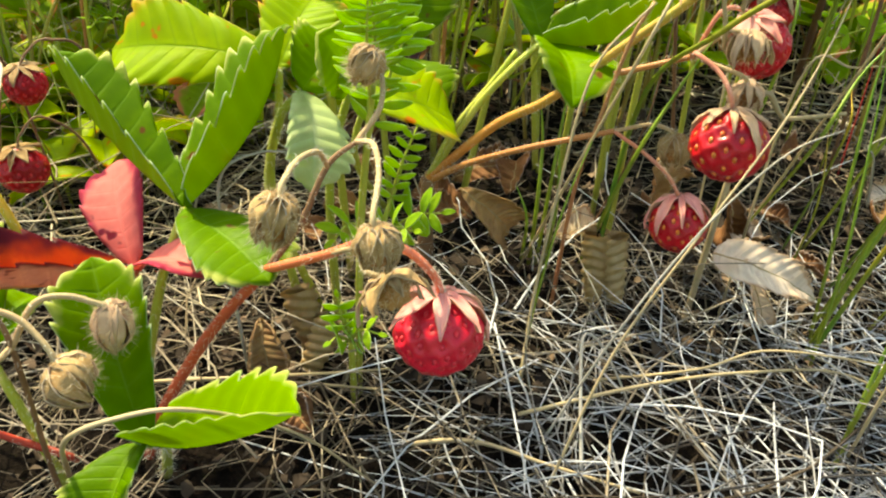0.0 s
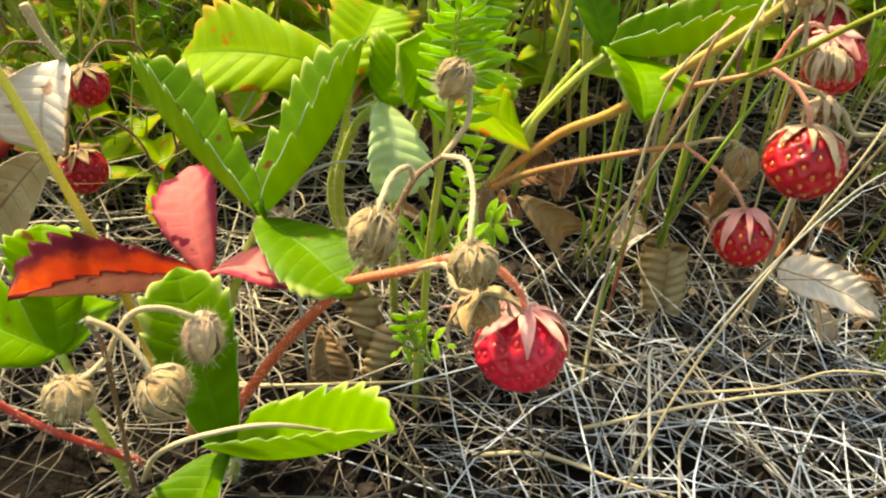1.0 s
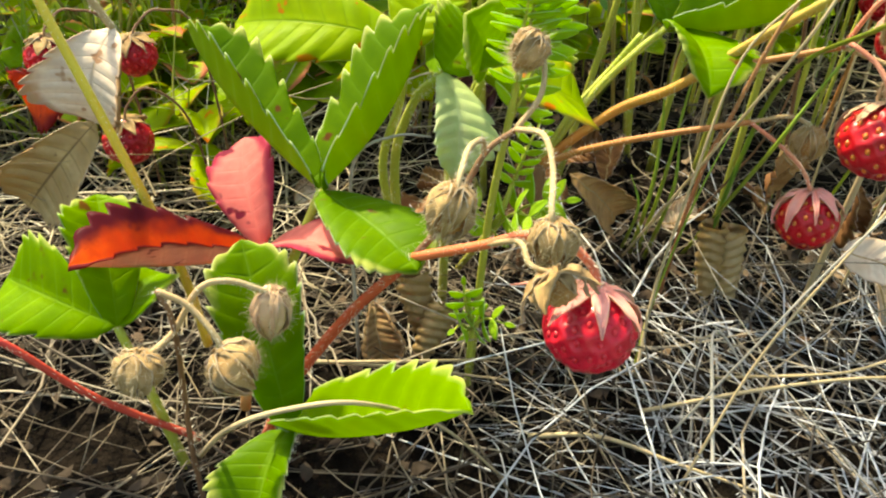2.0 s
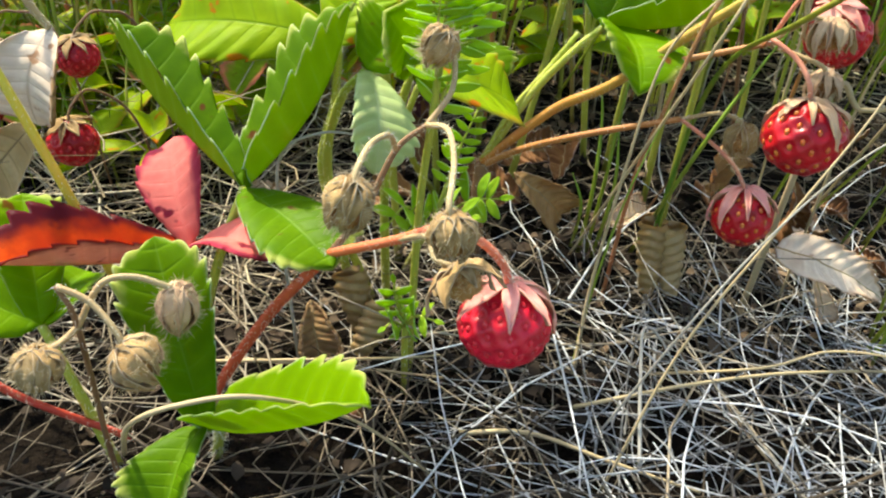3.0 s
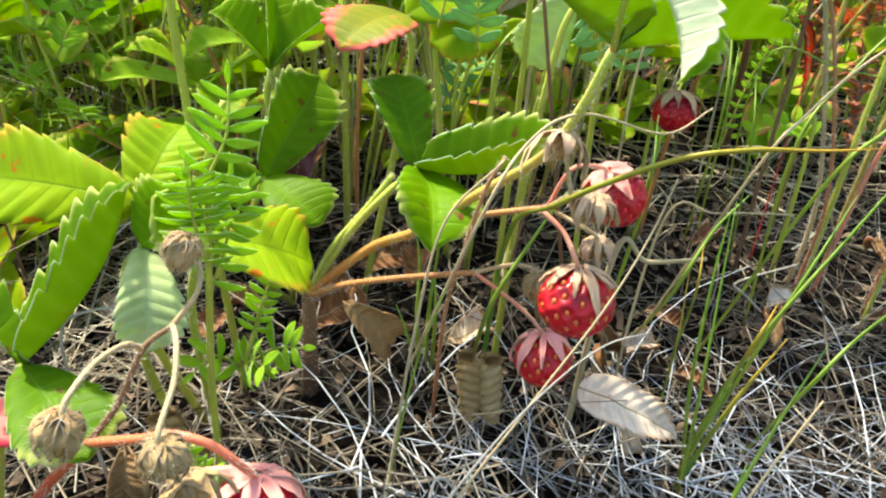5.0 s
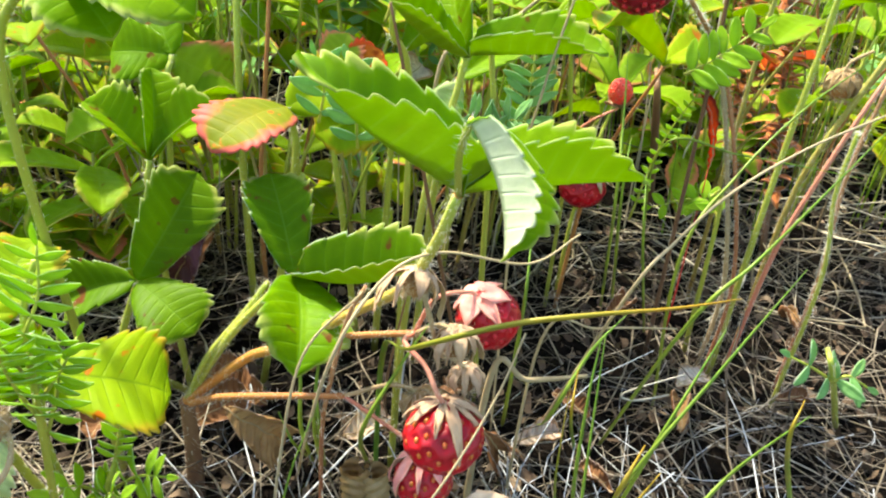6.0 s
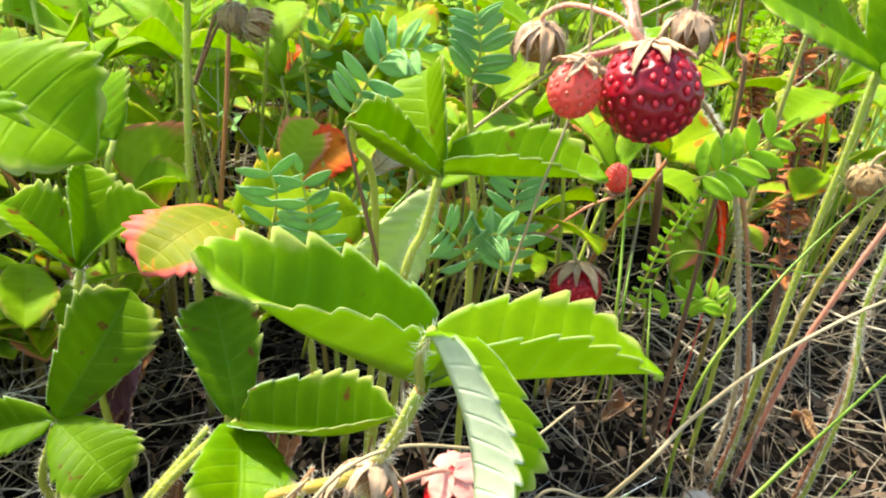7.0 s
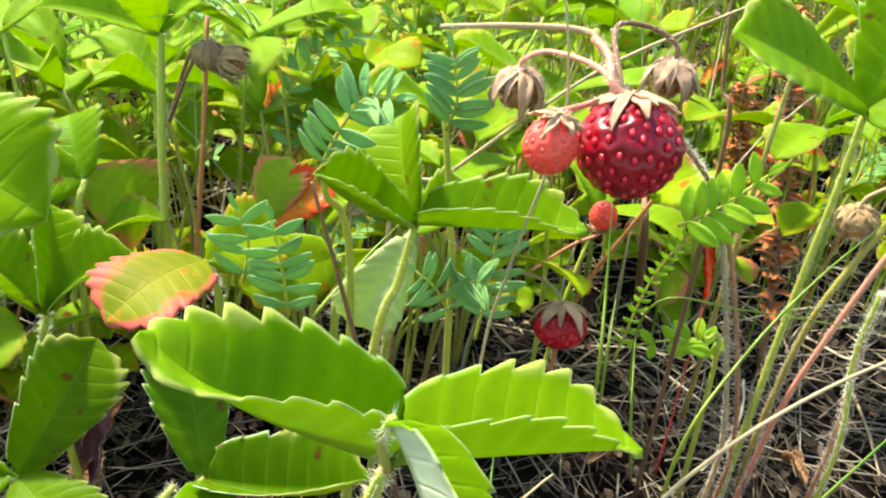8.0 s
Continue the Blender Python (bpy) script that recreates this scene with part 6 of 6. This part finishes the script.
weed(WE, "blue-green vetch with an arched leaf", [WE, (0.0465, 0.1000, 0.0916), (0.0428, 0.0960, 0.1094), (0.0445, 0.0940, 0.1192)], [
    ([(0.0414, 0.0960, 0.1114), (0.0445, 0.0940, 0.1192), (0.0490, 0.0940, 0.1259), (0.0542, 0.0920, 0.1272)], 9, 0.0070, 0.0026, (0, -0.8, 0.6)),
    ([(0.0349, 0.1000, 0.0815), (0.0347, 0.0980, 0.0926), (0.0333, 0.0980, 0.1028)], 6, 0.0070, 0.0030, (0, -0.9, 0.5)),
    ([(0.0258, 0.1060, 0.0850), (0.0275, 0.1060, 0.0937), (0.0260, 0.1060, 0.1007)], 4, 0.0080, 0.0026, (0, -0.9, 0.5)),
], (BLUE_WEED, BLUE_WEED))
WF = Vector((0.1342, 0.1300, 0.0448))
WF.z = -0.002
weed(WF, "small green weed with rounded paired leaflets", [WF, (0.1362, 0.1340, 0.0488), (0.1335, 0.1360, 0.0508)], [
    ([(0.1362, 0.1340, 0.0452), (0.1325, 0.1400, 0.0478), (0.1203, 0.1460, 0.0414)], 6, 0.0060, 0.0034, (0, -0.9, 0.5)),
    ([(0.1100, 0.1120, 0.0957), (0.1162, 0.1100, 0.1006), (0.1254, 0.1120, 0.1070)], 6, 0.0075, 0.0034, (0, -0.8, 0.6)),
    ([(0.1121, 0.1400, 0.0403), (0.1176, 0.1400, 0.0649), (0.1245, 0.1350, 0.0850)], 14, 0.0030, 0.0014, (0, -0.9, 0.4)),
])
WG = Vector((0.1669, 0.0950, 0.0000))
weed(WG, "small blue-green sprout in litter", [WG, (0.1325, 0.0560, 0.0531), (0.1292, 0.0560, 0.0605)], [
    ([(0.1330, 0.0560, 0.0516), (0.1275, 0.0560, 0.0554), (0.1223, 0.0560, 0.0583)], 2, 0.0060, 0.0026, (0, -0.7, 0.7)),
    ([(0.1330, 0.0560, 0.0516), (0.1358, 0.0560, 0.0531), (0.1407, 0.0560, 0.0500)], 2, 0.0060, 0.0026, (0, -0.7, 0.7)),
], (BLUE_WEED, BLUE_WEED))

# ---- rust-brown dead spikes ----
def dead_spike(pts, label, seed):
    """A dead flower spike, its stalk thick with dry bracts."""
    rd = random.Random(seed)
    at = Vector(pts[0])
    top = thing("dead_spike", at, label, "dead plant", "dead spikes")
    stalk("stem", pts, 0.0013, 0.0009, STEM_BROWN, top, at)
    line = [q - at for q in spline(pts, 30)]
    me = small_leaf(0.0075, 0.0042, 30.0)
    for i in range(170):
        t = 0.12 + 0.88 * i / 170
        p = line[int(t * (len(line) - 1))]
        a = rd.uniform(0, math.tau)
        way = Vector((math.cos(a), math.sin(a), rd.uniform(-0.3, 0.8)))
        linked("bract", me, (RUST, RUST), top, place=placed(p, p + way, UP + Vector((0.01, 0, 0))) @ Matrix.Scale(rd.uniform(0.6, 1.2), 4))


RUST = leaf_material("bract_rust", (0.58, 0.21, 0.06), (0.32, 0.10, 0.035), (0.5, 0.22, 0.08), None, 0, None, 0, teeth=1, through=0.2, rough=0.8, gloss=0.2)
dead_spike([(0.1802, 0.1861, 0.0000), (0.1828, 0.2050, 0.0469), (0.1804, 0.2150, 0.0828), (0.1740, 0.2250, 0.1260)], "rust-brown dead flower spike thick with bracts", 1)
dead_spike([(0.1874, 0.2355, 0.0000), (0.1899, 0.2600, 0.0379), (0.1897, 0.2700, 0.0741)], "orange-brown dead flower spike", 2)
grass([on_soil((0.1327, 0.1400, 0.0575)), (0.1327, 0.1400, 0.0575)], 0.0006, STEM_SCARLET, "short red stalk of an upright leaf", "dry_stalk", "dry stalks", round_=True)
curled((0.1327, 0.1400, 0.0575), (0.1277, 0.1420, 0.0806), 0.0042, (0.5, -1, 0.2), (RED, RED), "narrow upright leaf turned orange and red", fold=14, roll=0, name="red_leaf", pleat=0.01)

# ---- the meadow behind ----
def wild_plant(name, seed, label, leaves, mats_list, tall):
    """A strawberry plant of the meadow, with its leaves all round."""
    rd = random.Random(seed)
    top = thing(name, (0, 0, 0), label, "strawberry plant", "meadow strawberry plants")
    for i in range(leaves):
        a = rd.uniform(0, math.tau)
        reach, z = rd.uniform(0.008, 0.035), rd.uniform(0.4, 1.0) * tall
        J = Vector((math.cos(a) * reach, math.sin(a) * reach, z))
        mats = rd.choice(mats_list)
        tips = []
        for k in (-1, 0, 1):
            b = a + k * rd.uniform(1.2, 1.8)
            L = rd.uniform(0.018, 0.029)
            tips.append((J + Vector((math.cos(b), math.sin(b), rd.uniform(-0.2, 0.6))) * L, rd.uniform(0.0105, 0.0155), (rd.uniform(-0.4, 0.4), rd.uniform(-0.6, 0.2), 1), dict(fold=rd.uniform(14, 40), arch=rd.uniform(0.04, 0.14), cols=3, per=3)))
        leaf(top, (0, 0, 0), [(math.cos(a) * 0.003, math.sin(a) * 0.003, 0), (math.cos(a) * reach * 0.3, math.sin(a) * reach * 0.3, z * 0.55), J], tips, mats, 0.0006, rd.choice((STEM_GREEN, STEM_OLIVE, STEM_ORANGE)), 70)
    return top


KINDS = [
    wild_plant("strawberry_plant", 11, "bright green wild strawberry plant in the meadow", 4, [(MEADOW, UNDER), (MEADOW, UNDER), (YELLOW, UNDER)], 0.10),
    wild_plant("strawberry_plant", 12, "green wild strawberry plant with a pink-rimmed leaf", 4, [(MEADOW, UNDER), (GREEN, UNDER), (TINGED, UNDER)], 0.08),
    wild_plant("strawberry_plant", 13, "yellow-green wild strawberry plant in the meadow", 3, [(YELLOW, UNDER), (MEADOW, UNDER)], 0.12),
    wild_plant("strawberry_plant", 14, "wild strawberry plant with orange leaves", 3, [(ORANGE, UNDER_RED), (TINGED, UNDER), (MEADOW, UNDER)], 0.06),
]


def joined_foliage(name, label, places):
    """Plants past counting, given as (thing, pose): their leaves and stalks in one mesh."""
    slots, verts, faces, mats, uvs, base = [], [], [], [], [], 0
    for top, m in places:
        for ob in top.children_recursive:
            place = ob.matrix_basis.copy()
            if ob.parent is not top:
                place = ob.parent.matrix_basis @ place
            place = np.array(m @ place)
            me = ob.data
            co = np.empty(len(me.vertices) * 3, np.float32)
            me.vertices.foreach_get("co", co)
            verts.append(co.reshape(-1, 3) @ place[:3, :3].T + place[:3, 3])
            faces += [[base + i for i in p.vertices] for p in me.polygons]
            base += len(me.vertices)
            index = [slots.index(k) if k in slots else slots.append(k) or len(slots) - 1 for k in me.materials]
            mats += [index[min(p.material_index, len(index) - 1)] for p in me.polygons]
            flat = np.zeros(len(me.loops) * 2, np.float32)
            me.uv_layers[0].data.foreach_get("uv", flat)
            uvs.append(flat)
    me = bpy.data.meshes.new(name)
    me.from_pydata(np.concatenate(verts).tolist(), [], faces)
    me.uv_layers.new(name="UVMap").data.foreach_set("uv", np.concatenate(uvs))
    ob = tagged(linked(name, me, slots), label, "plants", kind="stuff")
    me.polygons.foreach_set("material_index", mats)
    return ob


def vetch(seed, label, mats):
    rd = random.Random(seed)
    at = Vector((0, 0, 0))
    fr = []
    tall = rd.uniform(0.08, 0.13)
    for i in range(6):
        z = tall * (0.25 + 0.75 * i / 6)
        a = rd.uniform(0, math.tau)
        q = Vector((math.cos(a), math.sin(a), 0))
        fr.append(([(0, 0, z), q * 0.015 + UP * (z + 0.012), q * 0.034 + UP * (z + 0.014)], 7, 0.0075, 0.0028, (0, -0.4, 0.9)))
    return weed(at, label, [(0, 0, 0), (0.002, 0.001, tall * 0.5), (0.0, 0.003, tall)], fr, mats, joined=True)


LOW = [
    wild_plant("strawberry_plant", 15, "low bright green strawberry plant close to the ground", 5, [(MEADOW, UNDER), (YELLOW, UNDER)], 0.030),
    wild_plant("strawberry_plant", 16, "low strawberry plant with a pink-rimmed leaf", 5, [(MEADOW, UNDER), (MEADOW, UNDER), (TINGED, UNDER)], 0.042),
]
KINDS += [vetch(21, "green vetch with feathered leaves in the meadow", (WEED, WEED)), vetch(22, "blue-green vetch with feathered leaves in the meadow", (BLUE_WEED, BLUE_WEED))]
rd = random.Random(77)
spots = []
for _ in range(4000):
    y = 0.155 + 0.75 * rd.random() ** 1.3
    x = rd.uniform(-0.30 - 0.5 * y, 0.34 + 0.5 * y)
    gap = 0.019 + 0.028 * max(0, y - 0.2)
    if x > 0.10 and y < 0.22 or any((x - a) ** 2 + (y - b) ** 2 < gap ** 2 for a, b in spots):
        continue
    spots.append((x, y))
    if len(spots) >= 400:
        break
far_places = []
for i, (x, y) in enumerate(spots):
    kind = KINDS[rd.choices(range(6), (5, 3.5, 4, 1.0 if y > 0.25 else 0, 3.5, 3))[0]]
    m = pose(x, y, ground_z(x, y) - 0.002, rd.uniform(-8, 8), rd.uniform(-8, 8), rd.uniform(-180, 180))
    if y < 0.47:
        copy_thing(kind, m)
    else:
        far_places.append((kind, m))
low_places = []
for _ in range(3000):
    x, y = rd.uniform(-0.42, 0.36), 0.16 + 0.5 * rd.random() ** 1.2
    if x > 0.09 and y < 0.24 or abs(x - 0.01) < 0.07 and y < 0.19 or any((x - p.translation.x) ** 2 + (y - p.translation.y) ** 2 < 0.036 ** 2 for _, p in low_places):
        continue
    low_places.append((LOW[len(low_places) % 2], pose(x, y, ground_z(x, y) - 0.002, rd.uniform(-10, 10), rd.uniform(-10, 10), rd.uniform(-180, 180))))
    if len(low_places) >= 90:
        break
for x, y in ((-0.110, 0.135), (-0.150, 0.125), (-0.190, 0.140), (-0.130, 0.165), (-0.085, 0.150), (-0.230, 0.160), (-0.170, 0.170), (-0.070, 0.175)):
    low_places.append((LOW[len(low_places) % 2], pose(x, y, ground_z(x, y) - 0.004, 0, 0, rd.uniform(-180, 180))))
joined_foliage("far_foliage", "bright green strawberry and vetch foliage far off in the meadow", far_places)
joined_foliage("low_foliage", "low bright green strawberry leaves close to the ground", low_places)
for k, ob in enumerate(KINDS + LOW):
    ob.matrix_basis = pose(-0.16 + 0.07 * k, 0.93 + 0.02 * (k % 2), ground_z(-0.16 + 0.07 * k, 0.93), 0, 0, 40 * k)


def meadow_grass(name, count, y0, y1, seed, mat, label, tall, side=None):
    """Upright thin grass in the meadow: one mesh."""
    g = np.random.default_rng(seed)
    K = 6
    y = y0 + (y1 - y0) * g.random(count) ** 1.2
    x = g.uniform(-0.3, 0.34, count) + g.uniform(-0.5, 0.5, count) * y
    if side:
        x = g.uniform(*side, count)
    keep = ~((x > 0.10) & (y < 0.2))
    x, y = x[keep], y[keep]
    n = len(x)
    h, a, out = g.uniform(0.5, 1, n) * tall, g.uniform(0, 6.28, n), g.uniform(0.05, 0.5, n)
    t = np.linspace(0, 1, K)
    pts = np.zeros((n, K, 3))
    pts[:, :, 0] = x[:, None] + np.cos(a)[:, None] * (out * h)[:, None] * t ** 2
    pts[:, :, 1] = y[:, None] + np.sin(a)[:, None] * (out * h)[:, None] * t ** 2
    pts[:, :, 2] = h[:, None] * (t - 0.15 * out[:, None] * t ** 2) - 0.004
    w = g.uniform(0.0002, 0.0006, n)[:, None] * (1 - 0.85 * t ** 2)
    b = g.uniform(0, 6.28, n)[:, None]
    offs = [np.stack([np.cos(b + k * 2.094) * w, np.sin(b + k * 2.094) * w, 0 * w], -1) for k in range(3)]
    v = np.stack([pts + o for o in offs], 2)
    idx = np.arange(n * K * 3).reshape(n, K, 3)
    quads = np.stack([idx[:, :-1], np.roll(idx, -1, 2)[:, :-1], np.roll(idx, -1, 2)[:, 1:], idx[:, 1:]], -1).reshape(-1, 4)
    me = bpy.data.meshes.new(name)
    me.from_pydata(v.reshape(-1, 3).tolist(), [], quads.tolist())
    return tagged(linked(name, me, mat), label, "grass", kind="stuff")


BLADES = plain_material("meadow_blades", [(0.0, (0.18, 0.36, 0.03)), (0.45, (0.34, 0.50, 0.04)), (0.75, (0.50, 0.54, 0.10)), (1.0, (0.62, 0.50, 0.22))], 60.0, 0.5, 0.45, per="island")
meadow_grass("meadow_grass", 1400, 0.20, 1.1, 41, BLADES, "thin upright green and straw meadow grass", 0.17)
meadow_grass("dry_stems", 420, 0.17, 0.8, 47, STRAW_FAR, "upright straw-coloured dead stems in the meadow", 0.15)
meadow_grass("grass_tuft", 240, 0.110, 0.32, 43, BLADES, "bright green grass tuft behind withered leaves", 0.075, (-0.22, -0.082))



def open_meadow(name, count, inner, outer, seed, mat, label, tall):
    """Sparse low grass on the open ground all round: one mesh."""
    g = np.random.default_rng(seed)
    K = 4
    rad, turn = inner + (outer - inner) * g.random(count) ** 0.8, g.uniform(0, 6.283, count)
    x, y = 0.03 + rad * np.cos(turn), 0.05 + rad * np.sin(turn)
    keep = ~((np.abs(x - 0.03) < 0.34 + 0.5 * np.maximum(y, 0)) & (y > -0.12) & (y < 0.9))
    x, y = x[keep], y[keep]
    n = len(x)
    z = np.array([ground_z(p, q) for p, q in zip(x, y)])
    h, a, out = g.uniform(0.3, 1, n) * tall, g.uniform(0, 6.28, n), g.uniform(0.1, 0.8, n)
    t = np.linspace(0, 1, K)
    pts = np.zeros((n, K, 3))
    pts[:, :, 0] = x[:, None] + np.cos(a)[:, None] * (out * h)[:, None] * t ** 2
    pts[:, :, 1] = y[:, None] + np.sin(a)[:, None] * (out * h)[:, None] * t ** 2
    pts[:, :, 2] = z[:, None] + h[:, None] * (t - 0.2 * out[:, None] * t ** 2) - 0.003
    w = g.uniform(0.0008, 0.0024, n)[:, None] * (1 - 0.85 * t ** 2)
    b = g.uniform(0, 6.28, n)[:, None]
    v = np.stack([pts + np.stack([np.cos(b + k * 2.094) * w, np.sin(b + k * 2.094) * w, 0 * w], -1) for k in range(3)], 2)
    idx = np.arange(n * K * 3).reshape(n, K, 3)
    quads = np.stack([idx[:, :-1], np.roll(idx, -1, 2)[:, :-1], np.roll(idx, -1, 2)[:, 1:], idx[:, 1:]], -1).reshape(-1, 4)
    me = bpy.data.meshes.new(name)
    me.from_pydata(v.reshape(-1, 3).tolist(), [], quads.tolist())
    return tagged(linked(name, me, mat), label, "grass", kind="stuff")


open_meadow("open_grass", 24000, 0.22, 3.2, 51, BLADES, "thin green and straw grass on open ground", 0.10)
